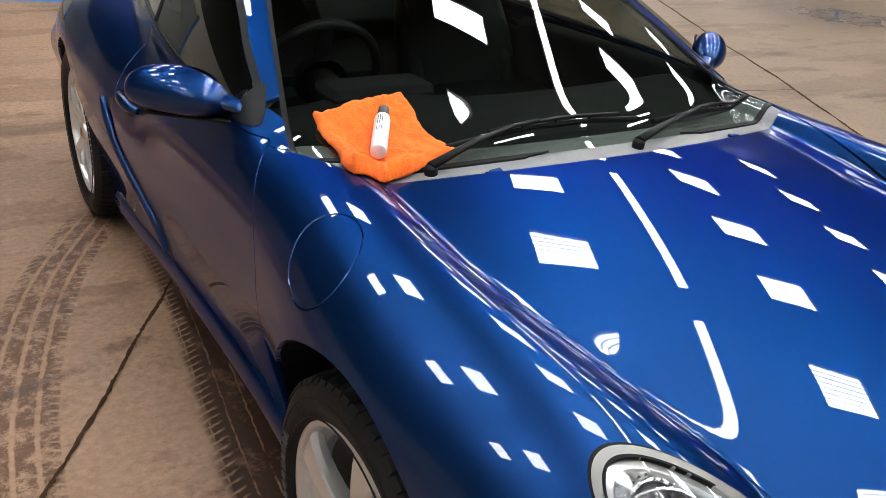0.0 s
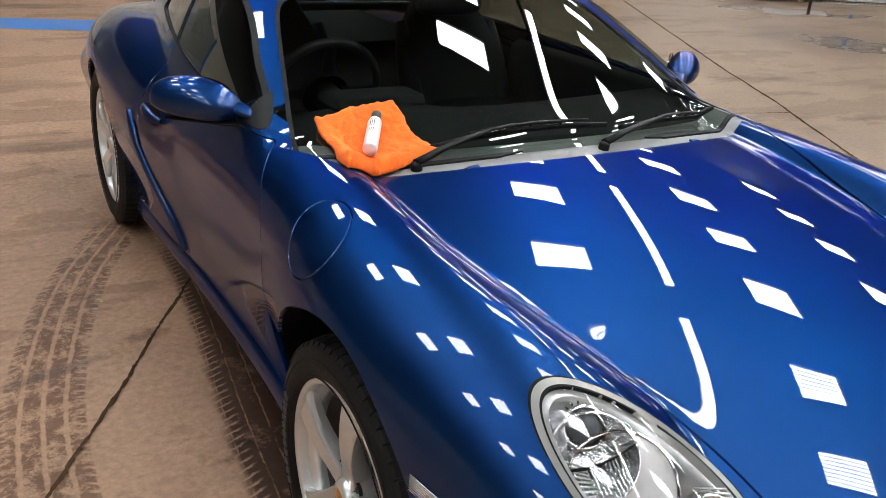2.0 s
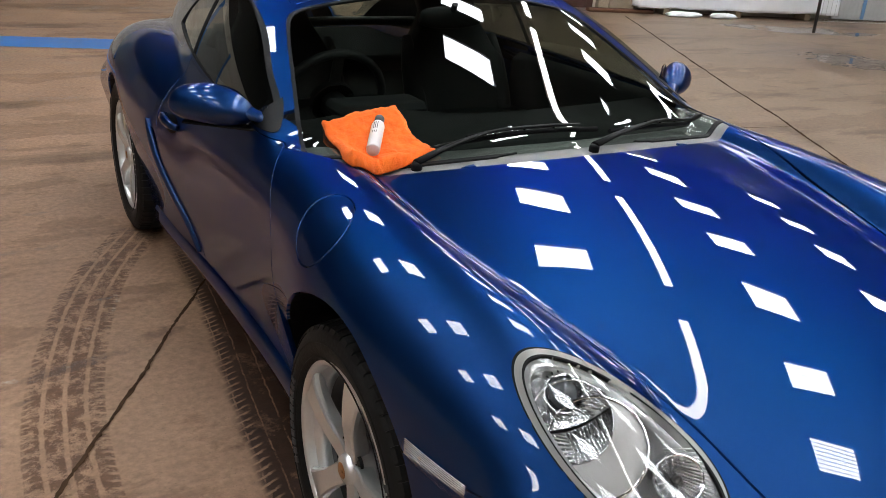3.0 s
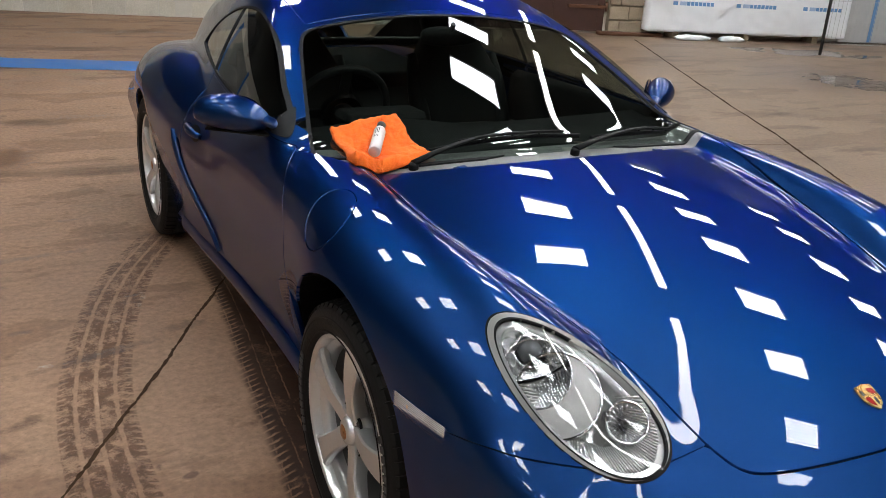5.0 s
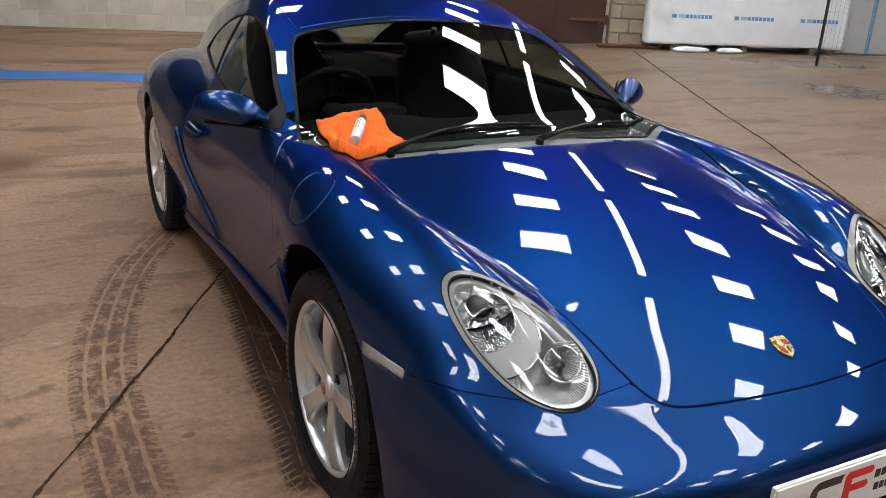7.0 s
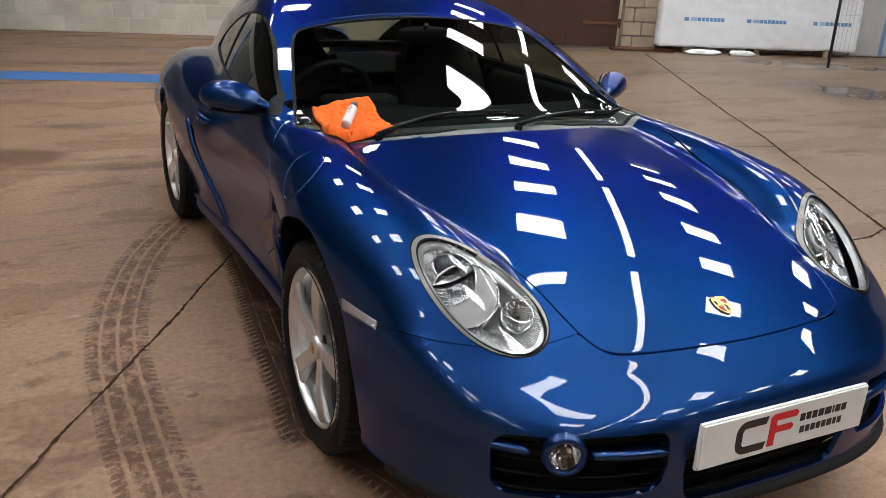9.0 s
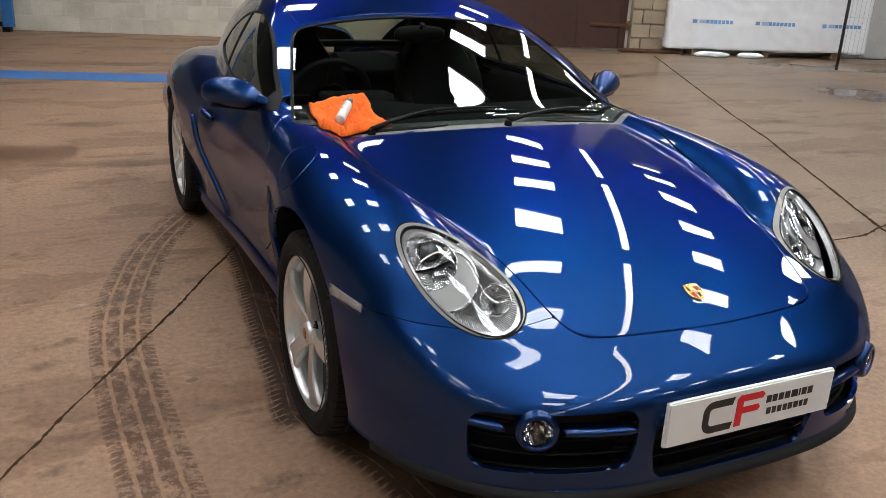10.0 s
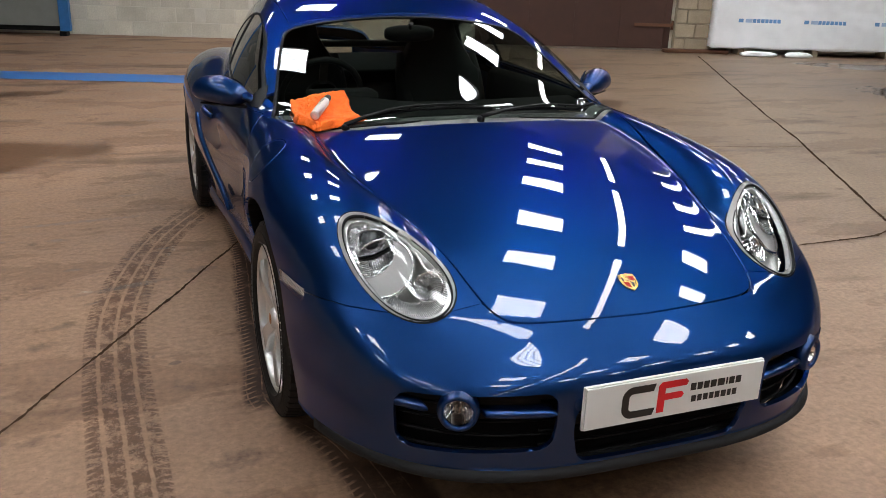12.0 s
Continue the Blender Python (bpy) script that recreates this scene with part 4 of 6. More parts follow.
def split_d(p):
    """Above zero on the bumper's side of the seam between bumper and wing."""
    y, z = p[:, 1], p[:, 2]
    return np.maximum(-0.722 - y, np.minimum(0.605, 0.605 - 0.09 * (y + 0.56)) - z)


EGG = 0.20  # how much fuller the lamp is towards the nose


def oval(p, cu, cv, a, b, tilt):
    q = np.stack([across(p) * -1, p[:, 1], p[:, 2]], 1) - LAMP_C
    u, v = q @ LAMP_U - cu, q @ LAMP_V - cv
    c, s = math.cos(radians(tilt)), math.sin(radians(tilt))
    along = (u * c + v * s) / a
    e = np.sqrt(along ** 2 + ((-u * s + v * c) / (b * (1 + EGG * np.clip(along, -1.1, 1.1)))) ** 2)
    return (1 - e) * 0.6 * (a + b)


def lamp_d(p):
    return np.where(p[:, 2] > 0.4, oval(p, -0.001, 0.003, 0.2100, 0.0990, -12.0), -1)


def lens_d(p):
    return np.where(p[:, 2] > 0.4, oval(p, 0.006, 0.000, 0.1950, 0.0865, -12.5), -1)


def arch_d(p, centre, radius):
    """Above zero outside a wheel opening."""
    d = np.hypot(p[:, 1] - centre, (p[:, 2] - 0.325) * 0.985) - radius
    return np.where((p[:, 2] < 0.33) & (np.abs(p[:, 1] - centre) < radius), np.abs(p[:, 1] - centre) - radius, d)


def rounded(u, v, hu, hv, r):
    """Above zero inside a rounded rectangle."""
    du, dv = np.abs(u) - hu + r, np.abs(v) - hv + r
    return -(np.hypot(np.maximum(du, 0), np.maximum(dv, 0)) + np.minimum(np.maximum(du, dv), 0) - r)


def intake_d(p):
    x, z = across(p), p[:, 2]
    lean = (x - 0.48) * 0.06
    return np.where(p[:, 1] < -0.5, rounded(x - 0.488, z + lean - 0.388, 0.180 - 0.10 * np.clip(0.39 - z, 0, 0.1), 0.078, 0.035), -1)


def mouth_d(p):
    return np.where(p[:, 1] < -0.7, rounded(p[:, 0], p[:, 2] - 0.352, 0.262 - 0.25 * np.clip(0.36 - p[:, 2], 0, 0.1), 0.082, 0.03), -1)


def door_front(z):
    """Where the shut line at the front of the door runs at a height."""
    k = (z - 0.715) * 1.4
    return 0.44 + 0.5 * (k + np.sqrt(k * k + 0.0016))


door_rear = spline((0.2, 1.33), (0.3, 1.375), (0.4, 1.445), (0.5, 1.525), (0.6, 1.585), (0.7, 1.612), (0.8, 1.622), (0.95, 1.635))


def belt(y):
    return 0.862 + 0.045 * np.clip(y - 0.8, 0, 1.4)


def bumper_d(p):
    d = np.minimum(split_d(p) - SEAM, -bonnet_d(p) - GAP)
    d = np.minimum(d, arch_d(p, -0.010, 0.390))
    d = np.minimum(d, np.minimum(-intake_d(p), -mouth_d(p)))
    d = np.minimum(d, 0.004 - lamp_d(p))
    low = 0.256 - 0.02 * np.clip((across(p) - 0.5) / 0.3, 0, 1)
    return np.minimum(d, np.minimum(p[:, 2] - low, -0.2 - p[:, 1]))


def flap_d(p):
    """The round fuel flap on the driver's side wing."""
    q = p - np.array([-0.79, 0.208, 0.797])
    u = q @ np.array([0.403, 0.840, 0.359])
    v = np.sqrt(np.maximum((q * q).sum(1) - u * u, 0))
    return np.where(p[:, 0] < 0, (1 - np.sqrt((u / 0.103) ** 2 + (v / 0.080) ** 2)) * 0.09, -1)


def wing_d(p):
    x, y, z = across(p), p[:, 1], p[:, 2]
    d = np.minimum(-bonnet_d(p) - GAP, -split_d(p) - SEAM)
    d = np.minimum(d, np.minimum(door_front(z) - GAP - y, arch_d(p, -0.010, 0.390)))
    d = np.minimum(d, 0.004 - lamp_d(p))
    d = np.minimum(d, np.where(y > 0.35, x - (0.648 + 0.36 * (y - 0.413)), 1))
    d = np.minimum(d, -flap_d(p) - GAP)
    return np.minimum(d, np.minimum(z - 0.17, x - 0.3))


def screen_d(p):
    x, y = across(p), p[:, 1]
    sides = 0.712 - 0.27 * (y - 0.52) - x
    return smin(smin(sides, 1.155 + 0.02 * x * x - y, 0.05), (y - 0.345 - 0.32 * x * x) * 0.8, 0.02)


def window_d(p):
    y, z = p[:, 1], p[:, 2]
    return np.where(across(p) > 0.35, smin(z - belt(y) - 0.011, (window_top(y) - z) * 0.85, 0.012), -1)


def rear_window_d(p):
    return rounded(p[:, 0], (p[:, 1] - 2.55), 0.50, 0.56, 0.12)


def roof_d(p):
    x, y = across(p), p[:, 1]
    return np.minimum(np.minimum(0.505 + 0.02 * (y - 1.2) - x, y - 1.185), 2.0 - y)


def scoop_d(p):
    """The air scoop behind the door."""
    y, z = p[:, 1], p[:, 2]
    return np.where(across(p) > 0.6, rounded(y - door_rear(z) - 0.050, z - 0.505, 0.034 + 0.04 * (z - 0.5), 0.150, 0.03), -1)


def shell_d(p):
    x, y, z = across(p), p[:, 1], p[:, 2]
    d = np.minimum(-screen_d(p) - 0.007, -window_d(p) - 0.001)
    d = np.minimum(d, -roof_d(p) - GAP)
    low = np.where((y < 0.70) & (z < belt(y)), np.minimum(door_front(z) - GAP - y, 0.648 + 0.36 * (y - 0.413) - GAP - x), -1)
    d = np.minimum(d, np.maximum(np.maximum(z - belt(y), y - door_rear(z) - GAP), low))
    d = np.minimum(d, np.where(y < 0.75, x - (0.648 + 0.36 * (y - 0.413)) + 0.075 + GAP, 1))
    d = np.minimum(d, np.where(y < 0.68, (y - 0.50) * 0.5, 1))
    d = np.minimum(d, arch_d(p, 2.415, 0.362))
    d = np.minimum(d, np.where(y > 1.9, -rear_window_d(p), 1))
    d = np.minimum(d, -scoop_d(p))
    return np.minimum(d, z - 0.19)


def door_d(p):
    y, z = p[:, 1], p[:, 2]
    d = np.minimum(y - door_front(z) - GAP, door_rear(z) - GAP - y)
    return np.minimum(d, np.minimum(z - 0.245, belt(y) - GAP - z))


def from_lamp(u, v):
    o = LAMP_C + np.outer(u, LAMP_U) + np.outer(v, LAMP_V)
    return cast(o, np.tile(LAMP_N, (len(u), 1)), 0.2, -0.25)


CAR = thing("sports_car", Matrix(), "polished metallic blue two-door sports coupe with silver wheels", "car")
RIGHT_LEFT = (False, True)

bonnet = part("bonnet", skin_mesh("bonnet", skin(from_top, -0.68, 0.68, -0.88, 0.45, 0.010, lambda p: bonnet_d(p) - 0.0028)), PAINT, CAR)
bumper = part("front_bumper", skin_mesh("front_bumper", skin(from_mast, -1.42, 1.42, 0.20, 0.70, 0.010, bumper_d)), PAINT, CAR)
wing_made = skin(from_axle, -0.10, 1.32, -0.80, 0.72, 0.010, wing_d)
wing_plain = skin(from_axle, -0.10, 1.32, -0.80, 0.72, 0.010, lambda p: wing_d(p * [-1, 1, 1]))
for flip in RIGHT_LEFT:
    part("front_wing", skin_mesh("front_wing", wing_plain if flip else wing_made, flip), PAINT, CAR)
flap = part("fuel_flap", skin_mesh("fuel_flap", skin(from_axle, 0.32, 1.32, 0.0, 0.45, 0.008, lambda p: flap_d(p) - GAP)), PAINT, CAR)
door_made = skin(from_right, 0.40, 1.70, 0.22, 0.97, 0.011, door_d)
shell_made = skin(from_spine, 0.0, 1.48, 0.48, 3.30, 0.0095, shell_d)
DOORS = []
for flip in RIGHT_LEFT:
    DOORS.append(part("door", skin_mesh("door", door_made, flip), PAINT, CAR))
    part("body_side", skin_mesh("body_side", shell_made, flip), PAINT, CAR)
part("roof", skin_mesh("roof", skin(from_top, -0.56, 0.56, 1.15, 2.05, 0.012, lambda p: roof_d(p) - GAP)), PAINT, CAR)

windscreen = part("windscreen", skin_mesh("windscreen", skin(from_top, -0.78, 0.78, 0.30, 1.22, 0.014, lambda p: screen_d(p) + 0.004, lift=-0.003, fold=0)), GLASS, CAR, "clear windscreen")
part("windscreen_seal", skin_mesh("windscreen_seal", skin(from_top, -0.78, 0.78, 0.36, 1.24, 0.007, lambda p: np.minimum(screen_d(p) + 0.0085, 0.004 - screen_d(p)), lift=-0.001, fold=0.008)), SEAL, CAR)
glass_made = skin(from_right, 0.66, 2.4, 0.86, 1.25, 0.012, lambda p: np.minimum(window_d(p) + 0.003, p[:, 1] - 0.78 - 0.25 * (p[:, 2] - 0.87)), lift=-0.004, fold=0)


def evenly_curved(made, core):
    """Lays a pane on one even curve through its core, as bent glass is, without the crease of the pillar in front of it."""
    p, faces, nrm = made
    y, z = p[:, 1] - 1.4, p[:, 2] - 1.0
    terms = np.stack([np.ones(len(y)), y, z, y * y, y * z, z * z, y ** 3], 1)
    c = np.linalg.lstsq(terms[core(p)], p[core(p), 0], rcond=None)[0]
    flat = np.stack([np.ones(len(y)), -(c[1] + 2 * c[3] * y + c[4] * z + 3 * c[6] * y * y), -(c[2] + c[4] * y + 2 * c[5] * z)], 1)
    flat /= np.linalg.norm(flat, axis=1)[:, None]
    flat *= np.sign((flat * nrm).sum())
    return np.stack([terms @ c, p[:, 1], p[:, 2]], 1), faces, flat


glass_made = evenly_curved(glass_made, lambda p: (window_d(p) > 0.012) & (p[:, 1] > 0.95))
seal_made = skin(from_right, 0.66, 2.45, 0.84, 1.26, 0.0042, lambda p: np.minimum(window_d(p) + 0.0015, 0.0045 - window_d(p)), lift=0.0005, fold=0.006)
pillar_made = skin(from_right, 1.5, 1.85, 0.86, 1.25, 0.004, lambda p: np.minimum(window_d(p), 0.0045 - np.abs(p[:, 1] - 1.62 - 0.12 * (p[:, 2] - 0.9))), lift=0.001, fold=0.01)
sail_made = skin(from_right, 0.66, 1.0, 0.86, 1.1, 0.006, lambda p: np.minimum(window_d(p) + 0.004, 0.79 + 0.25 * (p[:, 2] - 0.87) - p[:, 1]), lift=0.002, fold=0.01)
for flip in RIGHT_LEFT:
    part("side_window", skin_mesh("side_window", glass_made, flip), DARK_GLASS, CAR)
    part("window_seal", skin_mesh("window_seal", seal_made, flip), SEAL, CAR)
    part("window_pillar", skin_mesh("window_pillar", pillar_made, flip), BLACK, CAR)
    part("mirror_sail", skin_mesh("mirror_sail", sail_made, flip), BLACK, CAR)
part("rear_window", skin_mesh("rear_window", skin(from_top, -0.54, 0.54, 1.95, 3.2, 0.02, lambda p: rear_window_d(p) + 0.003, lift=-0.003, fold=0)), DARK_GLASS, CAR)


def scuttle_d(p):
    x, y = across(p), p[:, 1]
    d = np.minimum(y - 0.285 - 0.35 * x * x - 0.003, 0.40 + 0.40 * x * x - y)
    return np.minimum(d, 0.70 - x)


scuttle = part("scuttle_panel", skin_mesh("scuttle_panel", skin(from_top, -0.72, 0.72, 0.27, 0.62, 0.008, scuttle_d, lift=-0.006)), COWL, CAR, "grey plastic scuttle panel below the windscreen")

# dark liner behind the panel gaps, inside the nose and the cabin's lower half
bm = bmesh.new()
rings = []
for y, w, zt in ((-0.80, 0.30, 0.50), (-0.60, 0.52, 0.58), (-0.36, 0.56, 0.68), (0.0, 0.56, 0.76), (0.3, 0.60, 0.80), (0.46, 0.70, 0.78), (1.0, 0.74, 0.66), (1.7, 0.74, 0.66), (2.0, 0.56, 0.8), (2.4, 0.56, 0.82), (2.9, 0.56, 0.78), (3.2, 0.5, 0.6)):
    rings.append([(-w, y, 0.2), (w, y, 0.2), (w, y, zt - 0.06), (w - 0.08, y, zt), (-w + 0.08, y, zt), (-w, y, zt - 0.06)])
part("underbody", loft(bm, rings, shade=False), BLACK, CAR)

# wheel-arch liners
for y in (0.0, 2.415):
    for side in (-1, 1):
        bm = bmesh.new()
        r = 0.391 if y == 0 else 0.364
        mid = -0.010 if y == 0 else y
        rings = []
        for k in range(25):
            a = math.pi * (k / 24 * 1.16 - 0.08)
            c, s = math.cos(a) * r, math.sin(a) * r + 0.325
            p, ok = cast(np.array([[0.0, mid + c, max(s, 0.26)]]), np.array([[-1.0, 0.0, 0.0]]), 1.0, 0.3)
            rings.append((Vector((side * 0.50, mid + c, s)), Vector((side * (abs(p[0][0]) - 0.008), mid + c, s))))
        rows = [(bm.verts.new(a), bm.verts.new(b)) for a, b in rings]
        for (a, b), (c, d) in zip(rows[:-1], rows[1:]):
            bm.faces.new((a, b, d, c))
        bmesh.ops.recalc_face_normals(bm, faces=bm.faces[:])
        part("arch_liner", bm, BLACK, CAR)

# sills
for side in (-1, 1):
    bm = bmesh.new()
    rings = []
    for k in range(20):
        y = 0.385 + k * (1.98 - 0.385) / 19
        o = float(side_w(y)) - 0.070
        prof = [(o - 0.06, 0.17), (o + 0.002, 0.172), (o + 0.016, 0.186), (o + 0.021, 0.210), (o + 0.017, 0.234), (o + 0.007, 0.250), (o - 0.006, 0.257), (o - 0.06, 0.257)]
        rings.append([(side * a, y, z) for a, z in prof])
    loft(bm, rings)
    bmesh.ops.recalc_face_normals(bm, faces=bm.faces[:])
    part("sill", bm, PAINT, CAR)


# ---------------------------------------------------------------- nose details
def front_at(x, z, lift=0.0):
    """A place on the nose straight ahead of (x, z), and the way out of the skin there."""
    p, ok = cast(np.array([[x, 0.0, z]]), np.array([[0.0, -1.0, 0.0]]), 1.1, 0.2)
    n = body_normal(p)
    return Vector(p[0] + n[0] * lift), Vector(n[0])


def facing(at, out, up=(0, 0, 1)):
    """A pose at a place whose z points out and whose y points up."""
    z = Vector(out).normalized()
    x = Vector(up).cross(z).normalized()
    y = z.cross(x)
    m = Matrix((x, y, z)).transposed().to_4x4()
    m.translation = at
    return m


# lip under the bumper
bm = bmesh.new()
rings = []
for k in range(61):
    a = radians(-60 + 120 * k / 60)
    o = np.array([[0.0, -0.05, 0.262]])
    p, ok = cast(o, np.array([[math.sin(a), -math.cos(a), 0.0]]), 1.2, 0.2)
    q = Vector(p[0])
    d = Vector((math.sin(a), -math.cos(a), 0))
    lift = 0.02 * abs(math.sin(a)) ** 2
    rings.append([q + d * (r if r < 0 else r * min(1.0, 0.1 + min(k, 60 - k) / 14)) + Vector((0, 0, z - lift)) for r, z in ((-0.06, 0.004), (0.0, 0.0), (0.012, -0.008), (0.016, -0.020), (0.008, -0.030), (-0.06, -0.034))])
part("bumper_lip", loft(bm, rings), TRIM, CAR, "grey-black plastic lip under the bumper")

# black backs of the air intakes, with slats
for lo, hi, zlo, zhi in ((-0.76, -0.26, 0.27, 0.49), (0.26, 0.76, 0.27, 0.49), (-0.33, 0.33, 0.24, 0.46)):
    bm = bmesh.new()
    n = 16
    front = []
    for k in range(n + 1):
        x = lo + (hi - lo) * k / n
        q, _n = front_at(x, 0.39)
        front.append((bm.verts.new((x * 0.97, q.y + 0.085, zlo - 0.02)), bm.verts.new((x * 0.97, q.y + 0.085, zhi + 0.02))))
    for (a, b), (c, d) in zip(front[:-1], front[1:]):
        bm.faces.new((a, c, d, b))
    intake = part("air_intake", bm, BLACK, CAR, "black air intake")
    for j in range(5):
        z = zlo + 0.025 + j * (zhi - zlo - 0.04) / 4.5
        bm = bmesh.new()
        pts = []
        for k in range(n + 1):
            x = lo + (hi - lo) * k / n
            q, _n = front_at(x, 0.39)
            pts.append((x * 0.985, q.y + 0.055, z))
        pipe(bm, pts, 0.006, 6, 0.6)
        part("slat", bm, BLACK, intake)

for side in (-1, 1):
    # painted blades across the side intakes
    for x0, x1, w in ((0.60, 0.672, 0.012), (0.305, 0.478, 0.012)):
        bm = bmesh.new()
        rings = []
        n = 10
        for k in range(n + 1):
            x = x0 + (x1 - x0) * k / n
            q, nn = front_at(side * x, 0.415)
            end = min(1.0, 0.55 + 4 * min(k / n, 1 - k / n))
            zc = 0.4165 + 0.006 * (x - 0.4)
            rings.append([(q.x, q.y + 0.006 + a, zc + b * end) for a, b in ((0.0, -0.008), (-0.006, 0.0), (-0.002, 0.010), (0.012, 0.014), (0.035, 0.012), (0.035, -0.010))])
        loft(bm, rings)
        bmesh.ops.recalc_face_normals(bm, faces=bm.faces[:])
        part("intake_blade", bm, PAINT, CAR)
    # fog lamp: painted ring, chrome bowl, clear glass
    q, nn = front_at(side * 0.538, 0.422)
    axis = Vector((nn.x * 0.8, nn.y, nn.z * 0.2)).normalized()
    m = facing(q - axis * 0.012, axis)
    bm = bmesh.new()
    lathe(bm, [(0.036, 0.004), (0.036, 0.018), (0.041, 0.022), (0.049, 0.016), (0.053, 0.0), (0.053, -0.03), (0.03, -0.04)], 40, m)
    ring = part("fog_lamp", bm, PAINT, CAR)
    bm = bmesh.new()
    lathe(bm, [(0.035, 0.010), (0.030, -0.008), (0.018, -0.020), (0.001, -0.024)], 32, m)
    part("reflector", bm, CHROME, ring, "chrome reflector")
    bm = bmesh.new()
    lathe(bm, [(0.036, 0.012), (0.026, 0.019), (0.012, 0.022), (0.0005, 0.0225)], 32, m)
    part("lens", bm, LENS, ring, "clear lens")
    bm = bmesh.new()
    lathe(bm, [(0.008, -0.02), (0.008, 0.0), (0.004, 0.006), (0.0005, 0.007)], 16, m)
    part("bulb", bm, STEEL, ring)

# side markers
marker_made = skin(from_axle, 0.5, 1.3, -0.52, -0.24, 0.006, lambda p: np.where(p[:, 0] < 0, rounded(p[:, 1] + 0.385, p[:, 2] - 0.5925 - 0.055 * (p[:, 1] + 0.385), 0.078, 0.0165, 0.006), -1), lift=0.004, fold=0.006)
for flip in RIGHT_LEFT:
    marker = part("side_marker", skin_mesh("side_marker", marker_made, flip), LENS, CAR, "clear ribbed side marker lamp")
    sgn = 1 if flip else -1
    bm = bmesh.new()
    o = []
    for k in range(9):
        y = -0.458 + 0.146 * k / 8
        p, ok = cast(np.array([[0.0, y, 0.5925 + 0.055 * (y + 0.385)]]), np.array([[float(sgn), 0.0, 0.0]]), 1.0, 0.3)
        o.append(Vector(p[0]))
    for k, row in enumerate(range(8)):
        dz = -0.0145 + 0.029 * row / 7
        pipe(bm, [q + Vector((sgn * 0.0005, 0, dz)) for q in o], 0.0016, 6)
    part("rib", bm, LAMP_SILVER, marker)
    bm = bmesh.new()
    lathe(bm, [(0.0005, -0.004), (0.007, -0.003), (0.007, -0.001), (0.0005, 0.000)], 14, facing(o[6] + Vector((sgn * 0.0008, 0, 0)), (sgn, 0, 0)))
    part("bulb", bm, AMBER, marker, "amber bulb behind the lens")

# number plate holder
plate = thing("show_plate", pose(0, -1.003, 0.4435, 0, 0, 0), "white show plate with black and red lettering bars on the bumper", "number plate")
part("backing", slab(bmesh.new(), (-0.263, 0.002, -0.0585), (0.263, 0.012, 0.0585), 0.003), PLATE_WHITE, plate)
part("face", slab(bmesh.new(), (-0.26, -0.003, -0.0555), (0.26, 0.002, 0.0555), 0.0012), PLATE_WHITE, plate)


part("bracket", slab(bmesh.new(), (-0.20, 0.012, -0.03), (0.20, 0.07, 0.03), 0.004), BLACK, plate, "black plate bracket")


def plate_shape(name, outline, mat):
    bm = bmesh.new()
    outline_plate(bm, outline, 0.0008, Matrix.Translation((0, -0.0032, 0)) @ Matrix.Rotation(radians(90), 4, "X"))
    bmesh.ops.recalc_face_normals(bm, faces=bm.faces[:])
    part(name, bm, mat, plate)


def arc(cx, cy, r, a0, a1, n=8):
    return [(cx + r * math.cos(radians(a0 + (a1 - a0) * i / n)), cy + r * math.sin(radians(a0 + (a1 - a0) * i / n))) for i in range(n + 1)]


plate_shape("mark_black", [(-0.066, 0.043)] + arc(-0.130, 0.013, 0.030, 90, 180) + arc(-0.130, -0.013, 0.030, 180, 270) + [(-0.070, -0.043), (-0.064, -0.024)]
            + arc(-0.130, -0.013, 0.0105, 270, 180) + arc(-0.130, 0.013, 0.0105, 180, 90) + [(-0.072, 0.0235)], INK_BLACK)
plate_shape("mark_red", [(-0.058, -0.041), (-0.058, 0.033), (-0.049, 0.043), (0.022, 0.043), (0.030, 0.034), (0.024, 0.0245), (-0.037, 0.0245), (-0.037, 0.010), (0.012, 0.010), (0.019, 0.001), (0.012, -0.008), (-0.037, -0.008), (-0.037, -0.041)], INK_RED)
for z0, x0, tall, widths in ((0.006, 0.038, 0.020, (0.016, 0.015, 0.016, 0.017, 0.021, 0.005, 0.016, 0.016)), (-0.027, 0.044, 0.018, (0.014, 0.013, 0.014, 0.013, 0.014, 0.015, 0.011, 0.013))):
    x = x0
    for w in widths:
        part("letter_bar", slab(bmesh.new(), (x, -0.0040, z0), (x + w, -0.003, z0 + tall), 0.0004), INK_BLACK, plate)
        x += w + 0.0045

# badge on the bonnet
p, ok = from_top(np.array([0.0]), np.array([-0.748]))
bn = body_normal(p)[0]
badge_at = facing(Vector(p[0]) + Vector(bn) * 0.0005, bn, (0, 1, 0.3))
shield = [(-0.0225, 0.026), (0.0, 0.029), (0.0225, 0.026), (0.0245, 0.012), (0.0235, -0.006), (0.017, -0.020), (0.0, -0.032), (-0.017, -0.020), (-0.0235, -0.006), (-0.0245, 0.012)]
bm = bmesh.new()
outline_plate(bm, shield[::-1], 0.003, badge_at)
bmesh.ops.recalc_face_normals(bm, faces=bm.faces[:])
badge = part("badge", bm, GOLD, CAR, "gilt shield badge with red and black fields")
